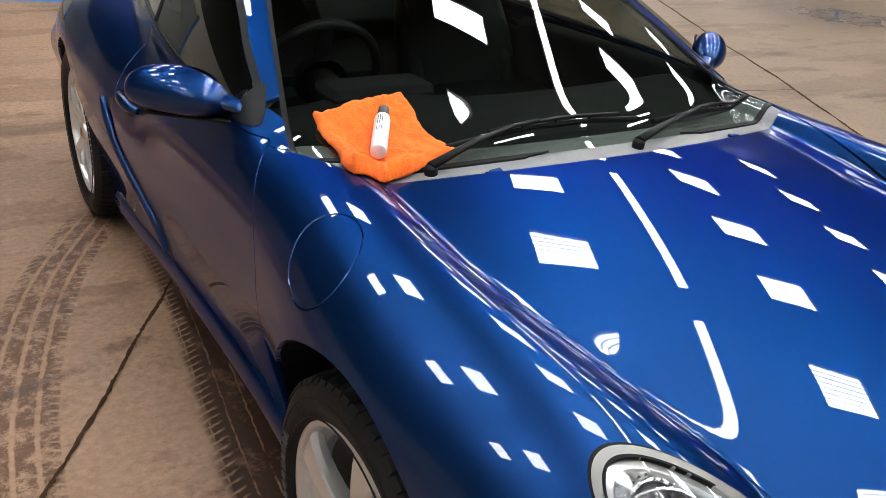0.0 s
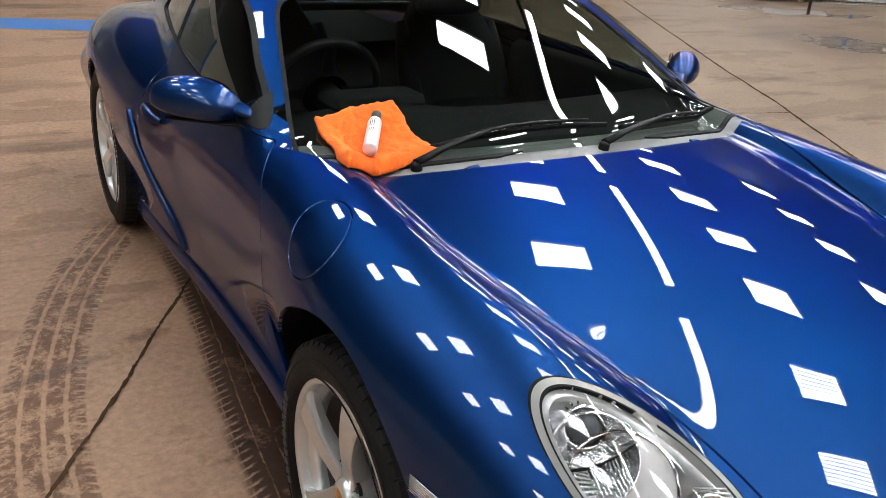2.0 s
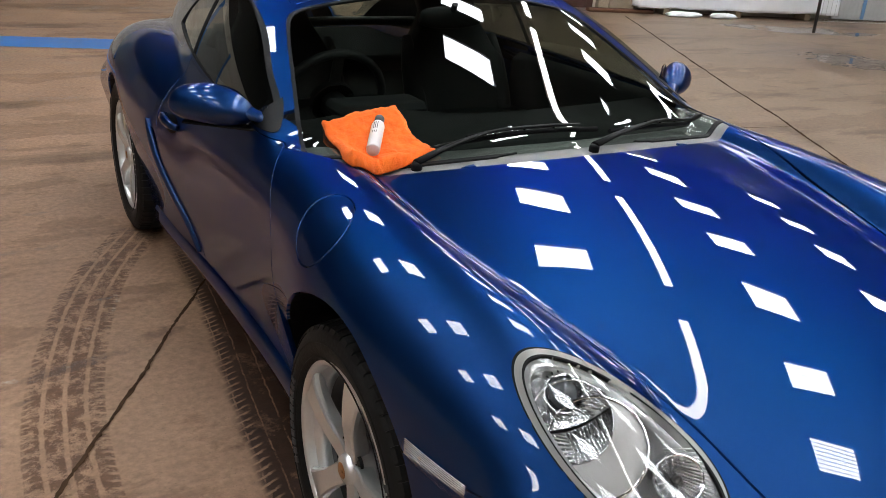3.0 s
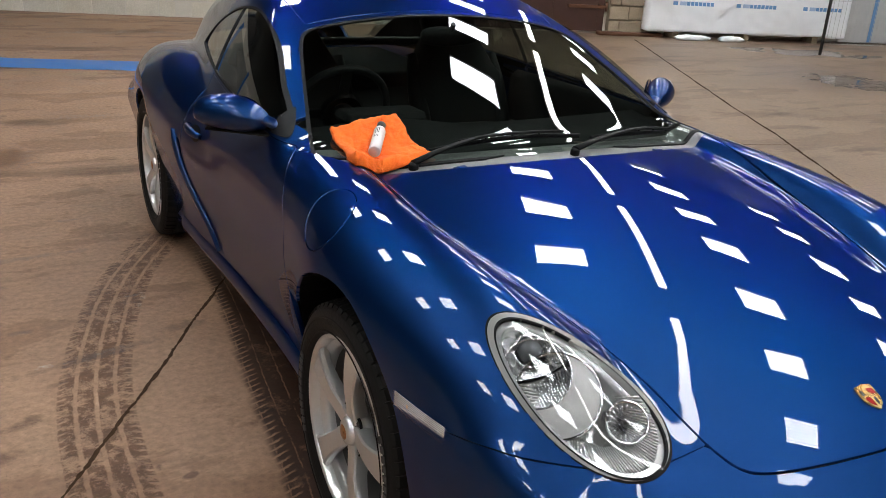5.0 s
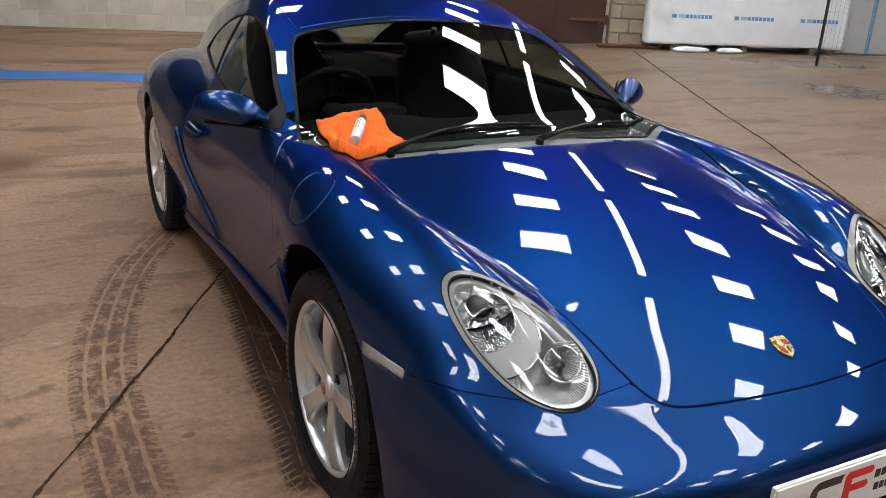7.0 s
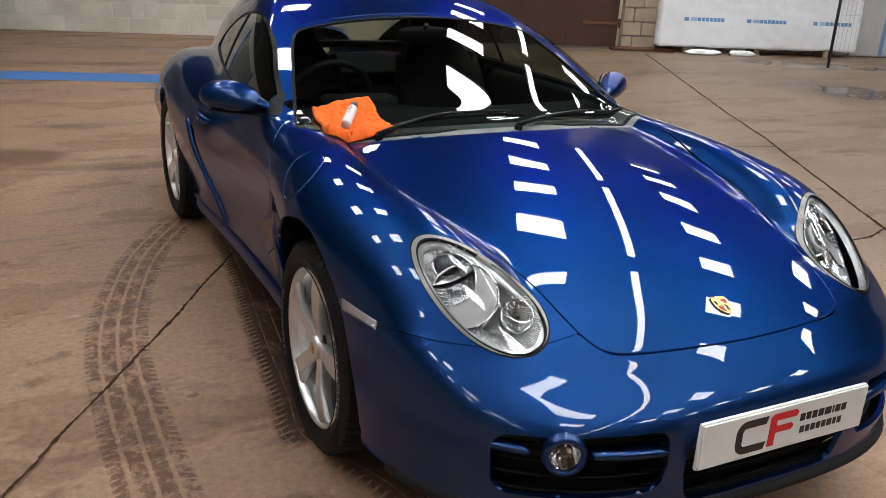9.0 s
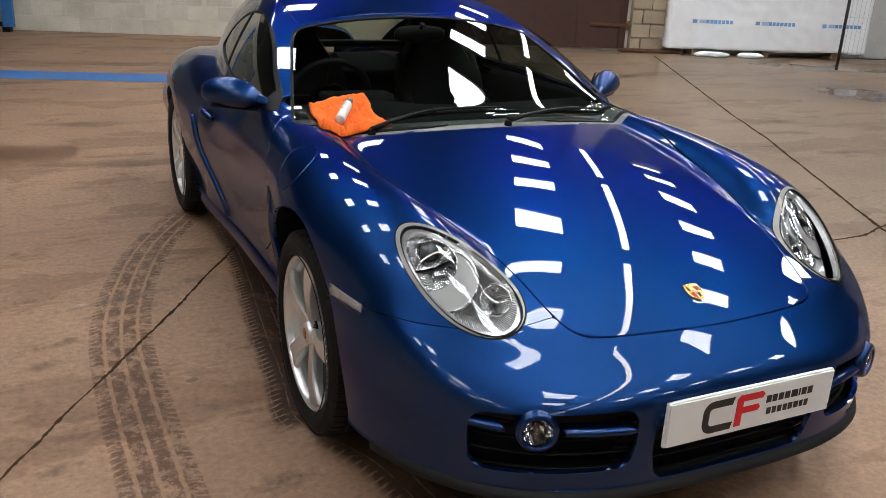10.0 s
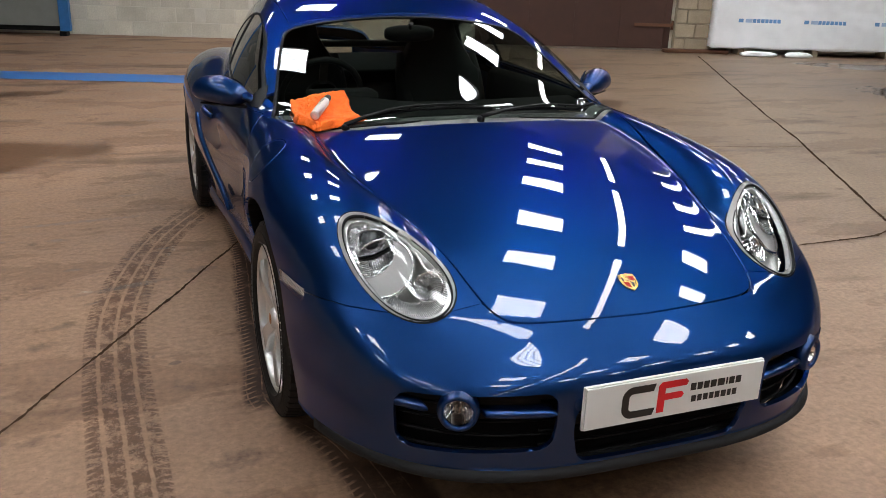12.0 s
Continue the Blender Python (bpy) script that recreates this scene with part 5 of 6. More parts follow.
for pts, mat in (([(-0.019, -0.002), (-0.003, -0.002), (-0.003, -0.024), (-0.013, -0.018)], RED_ENAMEL), ([(0.003, 0.018), (0.019, 0.016), (0.0195, 0.003), (0.003, 0.003)], RED_ENAMEL),
                 ([(-0.019, 0.003), (-0.013, 0.003), (-0.013, 0.015), (-0.019, 0.015)], INK_BLACK), ([(0.003, -0.004), (0.010, -0.004), (0.009, -0.019), (0.003, -0.022)], INK_BLACK),
                 ([(-0.006, 0.008), (0.006, 0.008), (0.006, -0.004), (0.0, -0.009), (-0.006, -0.004)], GOLD)):
    bm = bmesh.new()
    outline_plate(bm, pts, 0.0008, badge_at @ Matrix.Translation((0, 0, 0.003)))
    bmesh.ops.recalc_face_normals(bm, faces=bm.faces[:])
    part("enamel_field", bm, mat, badge)
bm = bmesh.new()
q, nn = front_at(-0.252, 0.442)
lathe(bm, [(0.0005, 0.001), (0.016, 0.001), (0.017, 0.0)], 28, facing(q, nn))
part("tow_cap", bm, PAINT, CAR)

# ---------------------------------------------------------------- headlights
lens_made = skin(from_lamp, -0.25, 0.25, -0.14, 0.14, 0.007, lambda p: lens_d(p) + 0.004, lift=0.001, fold=0)
bezel_made = skin(from_lamp, -0.26, 0.26, -0.15, 0.15, 0.006, lambda p: np.minimum(lamp_d(p) - 0.003, -lens_d(p)), lift=0.002, fold=0.010)
gasket_made = skin(from_lamp, -0.26, 0.26, -0.15, 0.15, 0.006, lambda p: np.minimum(lamp_d(p) + 0.002, 0.0045 - lamp_d(p)), lift=0.0005, fold=0.014)
ring_made = skin(from_lamp, -0.25, 0.25, -0.14, 0.14, 0.003, lambda p: np.minimum(lens_d(p) + 0.0035, 0.001 - lens_d(p)), lift=0.0042, fold=0.008)
chrome_made = skin(from_lamp, -0.25, 0.25, -0.14, 0.14, 0.005, lambda p: np.minimum(lens_d(p) - 0.0005, 0.0125 - lens_d(p)), lift=-0.006, fold=0.016)


def lamp_place(u, v, depth, flip):
    p = LAMP_C + LAMP_U * u + LAMP_V * v + LAMP_N * depth
    return Vector((-p[0] if flip else p[0], p[1], p[2]))


def lamp_frame(u, v, depth, flip, out=(-0.34, -0.80, 0.50)):
    o = Vector((-out[0] if flip else out[0], out[1], out[2]))
    return facing(lamp_place(u, v, depth, flip), o)


for flip in RIGHT_LEFT:
    headlight = part("headlight", skin_mesh("headlight", bezel_made, flip), LAMP_GREY, CAR, "clear oval headlight with grey surround")
    part("gasket", skin_mesh("gasket", gasket_made, flip), SEAL, headlight)
    part("lens", skin_mesh("lens", lens_made, flip), LENS, headlight, "clear lens")
    part("lens_rim", skin_mesh("lens_rim", ring_made, flip), SEAL, headlight)
    part("chrome_rim", skin_mesh("chrome_rim", chrome_made, flip), LAMP_SILVER, headlight, "bright silver inner rim")
    # bowl
    bm = bmesh.new()
    rings = []
    for k in range(9):
        f = 1 - k / 8 * 0.98
        depth = -0.040 - 0.050 * (1 - f ** 3)
        ring = []
        for j in range(48):
            a = 2 * math.pi * j / 48
            u0, v0 = 0.195 * math.cos(a) * f, 0.0865 * math.sin(a) * (1 + EGG * math.cos(a)) * f
            c, s = math.cos(radians(-12.5)), math.sin(radians(-12.5))
            ring.append(lamp_place(0.006 + u0 * c - v0 * s, u0 * s + v0 * c, depth - 0.012, flip))
        rings.append(ring)
    loft(bm, rings, caps=False)
    bm.faces.new(bm.verts[-48:])
    part("bowl", bm, LAMP_SILVER, headlight, "silver lamp bowl")
    def at(u, v, d):
        return lamp_place(u, v, d, flip)

    # fluted strips along the inner side and the bottom
    bm = bmesh.new()
    c, s = math.cos(radians(-12.5)), math.sin(radians(-12.5))
    for k in range(64):
        a = radians(-128 + 190 * k / 63)
        pts = []
        for f, d in ((0.93, -0.030), (0.80, -0.040), (0.60, -0.054)):
            u0, v0 = 0.195 * math.cos(a) * f, 0.0865 * math.sin(a) * (1 + EGG * math.cos(a)) * f
            pts.append(at(0.006 + u0 * c - v0 * s, u0 * s + v0 * c, d))
        pipe(bm, pts, 0.0020, 5)
    tagged(part("fluting", bm, LAMP_SILVER, headlight, "fine silver fluting"), kind="stuff")
    # satin plate with a bright rim
    m = lamp_frame(-0.022, -0.019, -0.034, flip, LAMP_N)
    hole = lamp_place(-0.077, -0.004, -0.034, flip)
    bm = bmesh.new()
    lathe(bm, [(0.002 + 0.0775 * k / 20, 0.0035 * math.sin(math.pi * min(1.0, k / 20))) for k in range(21)], 96, m)
    bmesh.ops.delete(bm, geom=[f for f in bm.faces if (f.calc_center_median() - hole).length < 0.0665], context="FACES")
    part("surround", bm, LAMP_PLATE, headlight, "grey satin plate")
    bm = bmesh.new()
    lathe(bm, [(0.079, 0.0015), (0.081, 0.004), (0.084, 0.003), (0.085, -0.010), (0.080, -0.03)], 56, m)
    part("plate_rim", bm, CHROME, headlight)
    # main reflector with fluting, dark strip and projector
    m = lamp_frame(-0.077, -0.004, -0.034, flip, LAMP_N)
    bm = bmesh.new()
    lathe(bm, [(0.069, 0.004), (0.0665, 0.0075), (0.065, 0.004), (0.063, -0.006), (0.052, -0.020), (0.032, -0.030), (0.012, -0.034), (0.0005, -0.035)], 48, m)
    part("main_reflector", bm, LAMP_MIRROR, headlight, "chrome main reflector")
    a0, a1 = Vector((-0.117, -0.051)), Vector((-0.034, 0.050))
    along = (a1 - a0).normalized()
    cross = Vector((along.y, -along.x))
    bm = bmesh.new()
    for k in range(22):
        f = (k + 0.5) / 22
        q = a0.lerp(a1, f) + cross * 0.010 * math.sin(math.pi * f)
        reach = 0.052 * math.sqrt(max(0.0, 1 - (2 * f - 1) ** 2)) + 0.004
        pipe(bm, [at(q.x, q.y, -0.048), at(q.x + cross.x * reach * 0.6, q.y + cross.y * reach * 0.6, -0.052), at(q.x + cross.x * reach, q.y + cross.y * reach, -0.038)], 0.0022, 5)
    tagged(part("fluting", bm, LAMP_MIRROR, headlight), kind="stuff")
    bm = bmesh.new()
    rings = []
    for k in range(17):
        f = k / 16
        q = a0.lerp(a1, f) + cross * 0.012 * math.sin(math.pi * f)
        w = 0.0012 + 0.0014 * math.sin(math.pi * min(1, f * 1.3))
        rings.append([at(q.x + cross.x * w, q.y + cross.y * w, -0.030), at(q.x - cross.x * w, q.y - cross.y * w, -0.026), at(q.x - cross.x * w, q.y - cross.y * w, -0.046), at(q.x + cross.x * w, q.y + cross.y * w, -0.046)])
    loft(bm, rings, shade=False)
    bmesh.ops.recalc_face_normals(bm, faces=bm.faces[:])
    part("dark_strip", bm, BLACK, headlight, "black strip across the reflector")
    mp = lamp_frame(-0.110, 0.031, -0.050, flip, (-0.40, -0.74, 0.55))
    bm = bmesh.new()
    lathe(bm, [(0.040, -0.03), (0.038, -0.008), (0.035, 0.004), (0.031, 0.007), (0.0275, 0.002), (0.027, -0.004)], 36, mp)
    part("projector", bm, CHROME, headlight, "chrome projector ring")
    bm = bmesh.new()
    lathe(bm, [(0.0275, 0.0), (0.025, 0.010), (0.018, 0.017), (0.008, 0.0205), (0.0005, 0.021)], 32, mp)
    part("projector_glass", bm, plain("projector_glass", (0.05, 0.055, 0.06), 0.04, 0.0, 0.02, coat=1.0), headlight, "dark glass projector lens")
    bm = bmesh.new()
    for k in range(24):
        a = 2 * math.pi * k / 24
        slab(bm, (-0.0014, 0.0365, -0.006), (0.0014, 0.0405, 0.001), 0.0005, mp @ Matrix.Rotation(a, 4, "Z"))
    tagged(part("ring_tooth", bm, CHROME, headlight), kind="stuff")
    # small pockets beside the projector
    for u, v, r in ((-0.140, -0.012, 0.021), (-0.118, -0.028, 0.016), (-0.060, 0.050, 0.018), (-0.150, 0.020, 0.014)):
        bm = bmesh.new()
        lathe(bm, [(r, 0.0), (r * 0.94, 0.003), (r * 0.86, -0.002), (r * 0.6, -0.012), (r * 0.2, -0.016), (0.0005, -0.0165)], 24, lamp_frame(u, v, -0.038, flip, LAMP_N))
        part("pocket", bm, LAMP_MIRROR, headlight)
    # indicator
    mi = lamp_frame(0.111, 0.006, -0.040, flip, (-0.43, -0.66, 0.61))
    bm = bmesh.new()
    lathe(bm, [(0.036, 0.004), (0.034, 0.0), (0.026, -0.014), (0.011, -0.021), (0.0005, -0.022)], 32, mi)
    part("indicator_reflector", bm, LAMP_MIRROR, headlight, "chrome indicator reflector")
    bm = bmesh.new()
    lathe(bm, [(0.035, 0.002), (0.0375, 0.009), (0.040, 0.008), (0.042, -0.004), (0.046, -0.016)], 36, mi)
    part("indicator_ring", bm, CHROME, headlight)
    bm = bmesh.new()
    for k in range(20):
        a = 2 * math.pi * k / 20
        pipe(bm, [mi @ Vector((0.010 * math.cos(a), 0.010 * math.sin(a), -0.019)), mi @ Vector((0.033 * math.cos(a), 0.033 * math.sin(a), -0.001))], 0.0014, 4)
    tagged(part("fluting", bm, LAMP_MIRROR, headlight), kind="stuff")
    bm = bmesh.new()
    lathe(bm, [(0.006, -0.018), (0.007, -0.004), (0.004, 0.004), (0.0005, 0.006)], 16, mi)
    part("bulb", bm, STEEL, headlight)

# ---------------------------------------------------------------- wheels


def wheel(x, y, radius, width, side, steer=0.0):
    """Outer side faces local -x; side: -1 on the driver's side, 1 on the other."""
    hub = new("wheel")
    hub.parent = CAR
    hub.matrix_basis = pose(x, y, radius, 0, 0, (0 if side < 0 else 180) + steer)
    tagged(hub, "silver five-spoke alloy wheel with black tyre")
    spin = Matrix.Rotation(radians(90), 4, "Y")  # z of the lathe to +x, outer face at -x
    R, w = radius, width / 2
    rim_r = 0.236
    # tyre: rounded carcass
    bm = bmesh.new()
    prof = [(rim_r - 0.008, -w * 0.80), (rim_r + 0.004, -w * 0.90), (rim_r + 0.03, -w * 0.995), (R - 0.045, -w * 1.0), (R - 0.022, -w * 0.95), (R - 0.012, -w * 0.88), (R - 0.011, -w * 0.6),
            (R - 0.011, 0.0), (R - 0.011, w * 0.6), (R - 0.012, w * 0.88), (R - 0.022, w * 0.95), (R - 0.045, w), (rim_r, w * 0.8)]
    lathe(bm, prof, 72, spin)
    tyre = part("tyre", bm, RUBBER, hub, "black road tyre")
    # tread blocks: shoulder lugs and ribs
    bm = bmesh.new()
    n = 64
    for k in range(n):
        a = 2 * math.pi * k / n
        m = Matrix.Rotation(a, 4, "X")
        for lo, hi, skew in ((-w * 0.93, -w * 0.56, 0.0), (w * 0.56, w * 0.93, 0.0)):
            half = math.pi * R / n * 0.80
            z0, z1 = R - 0.016, R - 0.001
            outer = -w * 0.93 if lo < 0 else w * 0.93
            vs = [bm.verts.new(m @ Vector(c)) for c in ((lo, -half, z0), (hi, -half, z0), (hi, half, z0), (lo, half, z0),
                                                        (lo + (0.006 if lo < 0 else 0), -half, z1 - (0.006 if lo < 0 else 0)), (hi - (0 if lo < 0 else 0.006), -half, z1 - (0 if lo < 0 else 0.006)),
                                                        (hi - (0 if lo < 0 else 0.006), half, z1 - (0 if lo < 0 else 0.006)), (lo + (0.006 if lo < 0 else 0), half, z1 - (0.006 if lo < 0 else 0)))]
            for f in ((4, 5, 6, 7), (0, 1, 5, 4), (1, 2, 6, 5), (2, 3, 7, 6), (3, 0, 4, 7)):
                bm.faces.new([vs[i] for i in f])
    for c, hw in ((-w * 0.27, w * 0.21), (w * 0.27, w * 0.21)):
        lathe(bm, [(R - 0.014, c - hw), (R - 0.001, c - hw + 0.002), (R - 0.001, c + hw - 0.002), (R - 0.014, c + hw)], 72, spin)
    tagged(part("tread", bm, RUBBER, hub), kind="stuff")
    # raised ribs and lettering bars on the side wall
    bm = bmesh.new()
    for r in (rim_r + 0.012, R - 0.040):
        lathe(bm, [(r - 0.0025, -w * 1.0), (r, -w * 1.0 - 0.0025), (r + 0.0025, -w * 1.0)], 64, spin)
    part("sidewall_rib", bm, RUBBER, hub)
    for start in (62, 242):
        for k in range(11):
            m = Matrix.Rotation(radians(start + 4.6 * k), 4, "X")
            part("lettering_bar", slab(bmesh.new(), (-w * 1.0 - 0.002, -0.0075, rim_r + 0.026), (-w * 1.0 + 0.001, 0.0075, rim_r + 0.045), 0, m), PALE_RUBBER, hub)
    # rim: outer lip, silver dish, darker barrel
    bm = bmesh.new()
    lathe(bm, [(rim_r + 0.004, -w * 0.86), (rim_r + 0.005, -w * 0.895), (rim_r, -w * 0.915), (rim_r - 0.006, -w * 0.905), (rim_r - 0.009, -w * 0.87), (rim_r - 0.013, -w * 0.70)], 72, spin)
    part("rim", bm, ALLOY, hub)
    bm = bmesh.new()
    lathe(bm, [(rim_r - 0.013, -w * 0.70), (rim_r - 0.026, -w * 0.62), (rim_r - 0.030, -w * 0.56), (rim_r - 0.031, -w * 0.42)], 72, spin)
    part("rim_dish", bm, ALLOY, hub)
    bm = bmesh.new()
    lathe(bm, [(rim_r - 0.031, -w * 0.42), (rim_r - 0.034, w * 0.2), (rim_r - 0.03, w * 0.75), (rim_r, w * 0.85)], 72, spin)
    part("rim_barrel", bm, BARREL, hub, "dull silver inner rim barrel")
    bm = bmesh.new()
    lathe(bm, [(0.05, 0.05), (0.20, 0.05)], 48, spin)
    part("back_plate", bm, BLACK, hub)
    # spokes: flat-faced, waisted near the hub, flaring to the rim, with bevelled edges
    face = -w * 0.99
    for k in range(5):
        m = Matrix.Rotation(radians(72 * k + 10), 4, "X")
        bm = bmesh.new()
        rings = []
        for r, hw, f0, depth in ((0.018, 0.018, 0.016, 0.03), (0.040, 0.0260, 0.015, 0.034), (0.062, 0.0275, 0.012, 0.038), (0.085, 0.0255, 0.007, 0.038), (0.11, 0.0260, 0.002, 0.036), (0.14, 0.0290, -0.001, 0.034), (0.17, 0.0325, -0.002, 0.032), (0.198, 0.037, -0.001, 0.030), (0.217, 0.042, 0.002, 0.028), (0.2245, 0.045, 0.010, 0.024)):
            x0 = face + 0.010 + f0
            rings.append([(x0 + depth, -hw * 0.80, r), (x0 + 0.014, -hw, r), (x0 + 0.004, -hw * 0.97, r), (x0, -hw * 0.82, r), (x0 + 0.0015, 0, r), (x0, hw * 0.82, r), (x0 + 0.004, hw * 0.97, r), (x0 + 0.014, hw, r), (x0 + depth, hw * 0.80, r)])
        loft(bm, rings)
        bmesh.ops.recalc_face_normals(bm, faces=bm.faces[:])
        for e in bm.edges:
            if len(e.link_faces) == 2 and e.calc_face_angle(0) > 0.35:
                e.smooth = False
        bmesh.ops.transform(bm, matrix=m, verts=bm.verts[:])
        part("spoke", bm, ALLOY, hub)
    # hub with bolt holes and cap
    bm = bmesh.new()
    lathe(bm, [(0.058, face + 0.075), (0.060, face + 0.045), (0.056, face + 0.037), (0.040, face + 0.032), (0.036, face + 0.024)], 48, spin)
    part("hub", bm, ALLOY, hub)
    for k in range(5):
        a = radians(72 * k + 46)
        m = Matrix.Rotation(a, 4, "X") @ Matrix.Translation((0, 0, 0.056))
        bm = bmesh.new()
        lathe(bm, [(0.0005, face + 0.0335), (0.0125, face + 0.0335), (0.0150, face + 0.030), (0.0162, face + 0.037)], 18, m @ spin)
        part("bolt_recess", bm, BLACK, hub)
        bm = bmesh.new()
        lathe(bm, [(0.0005, face + 0.029), (0.006, face + 0.0295), (0.0075, face + 0.0325)], 6, m @ spin)
        part("wheel_bolt", bm, STEEL, hub)
    bm = bmesh.new()
    lathe(bm, [(0.0005, face + 0.010), (0.020, face + 0.0115), (0.030, face + 0.015), (0.034, face + 0.021), (0.035, face + 0.03)], 36, spin)
    cap = part("centre_cap", bm, ALLOY, hub)
    bm = bmesh.new()
    lathe(bm, [(0.0005, face + 0.0082), (0.016, face + 0.0092), (0.019, face + 0.0112)], 24, spin)
    part("cap_badge", bm, plain("cap_badge_gilt", (0.42, 0.20, 0.08), 0.35, 0.4, 0.45, scale=160), hub, "small gilt and red cap badge")
    # brake
    bm = bmesh.new()
    lathe(bm, [(0.06, -0.005), (0.155, -0.005), (0.157, 0.0), (0.157, 0.022), (0.06, 0.024)], 48, spin)
    part("brake_disc", bm, STEEL, hub)
    bm = bmesh.new()
    rings = []
    for k in range(9):
        a = radians(60 + 60 * k / 8)
        c, s = math.cos(a), math.sin(a)
        rings.append([(x2, r2 * c * -side, r2 * s) for x2, r2 in ((-0.045, 0.105), (-0.045, 0.165), (0.05, 0.168), (0.05, 0.105))])
    loft(bm, rings, shade=False)
    bmesh.ops.recalc_face_normals(bm, faces=bm.faces[:])
    part("brake_caliper", bm, BLACK, hub)
    return hub


for side in (-1, 1):
    wheel(side * 0.722, 0.0, 0.3225, 0.235, side)
    wheel(side * 0.700, 2.415, 0.335, 0.265, side)

# ---------------------------------------------------------------- mirrors, handles, scoops, wipers


def side_at(y, z, sgn, lift=0.0):
    """A place on the flank at (y, z), and the way out."""
    p, ok = cast(np.array([[0.0, y, z]]), np.array([[float(sgn), 0.0, 0.0]]), 1.0, 0.3)
    n = body_normal(p)
    return Vector(p[0] + n[0] * lift), Vector(n[0])


def top_at(x, y, lift=0.0):
    p, ok = from_top(np.array([x]), np.array([y]))
    n = body_normal(p)
    return Vector(p[0] + n[0] * lift), Vector(n[0])


for sgn in (-1, 1):
    # door mirror: egg-shaped painted housing, black foot, forked painted arm
    axis = Vector((sgn * 0.185, 0.155, 0.0)).normalized()
    back = Vector((0, 0, 1)).cross(axis) * sgn
    centre = Vector((sgn * 0.838, 0.893, 0.905))
    bm = bmesh.new()
    rings = []
    n = 26
    for i in range(n + 1):
        a = math.pi * i / n
        s = -math.cos(a)
        taper = max(0.0, math.sin(a)) ** 0.62
        u = s * 0.118
        rise = 1.0 - 0.22 * max(0, -s) ** 2 - 0.05 * max(0, s)
        ring = []
        for j in range(28):
            b = 2 * math.pi * j / 28
            q, h = math.cos(b), math.sin(b)
            dep = 0.062 * q * (1.0 if q < 0 else 0.7)
            hei = (0.064 * h if h > 0 else 0.046 * h) * rise
            ring.append(centre + axis * u + back * (dep * taper) + Vector((0, 0, hei * taper - 0.012 * max(0, -s))))
        rings.append(ring)
    loft(bm, rings)
    bmesh.ops.recalc_face_normals(bm, faces=bm.faces[:])
    mirror = part("door_mirror", bm, PAINT, CAR)
    bm = bmesh.new()
    lathe(bm, [(0.0005, 0.0), (0.05, 0.0), (0.052, -0.003)], 32, facing(centre + back * 0.0445 + Vector((0, 0, 0.008)), back) @ Matrix.Diagonal((1.6, 0.85, 1, 1)))
    part("mirror_glass", bm, CHROME, mirror, "mirror glass")
    bm = bmesh.new()
    rings = []
    for i in range(9):
        t = i / 8
        c = (centre + axis * 0.075 + Vector((0, 0, -0.045))).lerp(Vector((sgn * 0.718, 0.79, 0.858)), t)
        w, h = 0.030 - 0.010 * t, 0.005
        rings.append([c + back * (w * q) + Vector((0, 0, h * k)) for q, k in ((-1, -0.5), (-0.7, -1), (0.7, -1), (1, -0.5), (1, 0.5), (0.7, 1), (-0.7, 1), (-1, 0.5))])
    loft(bm, rings)
    bmesh.ops.recalc_face_normals(bm, faces=bm.faces[:])
    part("mirror_foot", bm, BLACK, mirror, "black plastic mirror foot")
    bm = bmesh.new()
    rings = []
    for i in range(9):
        t = i / 8
        c = (centre - axis * 0.070 + Vector((0, 0, 0.006))).lerp(Vector((sgn * 0.722, 0.79, 0.886)), t)
        w, h = 0.034 - 0.010 * t, 0.020 - 0.006 * t
        rings.append([c + back * (w * math.cos(b)) + Vector((0, 0, h * math.sin(b))) for b in [2 * math.pi * k / 12 for k in range(12)]])
    loft(bm, rings)
    bmesh.ops.recalc_face_normals(bm, faces=bm.faces[:])
    part("mirror_arm", bm, PAINT, mirror)
    # door handle over a flat black disc that stands in for its shaded recess
    door = DOORS[0 if sgn < 0 else 1]
    q, nn = side_at(1.465, 0.712, sgn)
    m = facing(q, nn)
    bm = bmesh.new()
    lathe(bm, [(0.0005, 0.0012), (0.036, 0.0012), (0.040, 0.0006)], 28, m @ Matrix.Diagonal((1.5, 0.75, 1, 1)))
    part("handle_recess", bm, BLACK, door, "flat black disc for the shaded recess behind the handle")
    bm = bmesh.new()
    pts = [side_at(1.39 + 0.15 * i / 10, 0.714 + 0.010 * i / 10, sgn, 0.004 + 0.026 * max(0.0, math.sin(math.pi * i / 10)) ** 0.6)[0] for i in range(11)]
    pipe(bm, pts, [0.008 + 0.006 * math.sin(math.pi * i / 10) for i in range(11)], 12, 1.3)
    part("handle", bm, PAINT, door)
    # air scoop: dark throat and painted blade
    bm = bmesh.new()
    rows = []
    for i in range(13):
        z = 0.34 + 0.335 * i / 12
        y = float(door_rear(z))
        q, nn = side_at(y + 0.05, z, sgn)
        rows.append((bm.verts.new((q.x - sgn * 0.02, y - 0.03, z)), bm.verts.new((q.x - sgn * 0.075, y + 0.09, z)), bm.verts.new((q.x - sgn * 0.03, y + 0.15, z))))
    for r0, r1 in zip(rows[:-1], rows[1:]):
        bm.faces.new((r0[0], r0[1], r1[1], r1[0]))
        bm.faces.new((r0[1], r0[2], r1[2], r1[1]))
    bmesh.ops.recalc_face_normals(bm, faces=bm.faces[:])
    part("scoop_throat", bm, BLACK, CAR, "dark throat of the side air scoop")
    bm = bmesh.new()
    rings = []
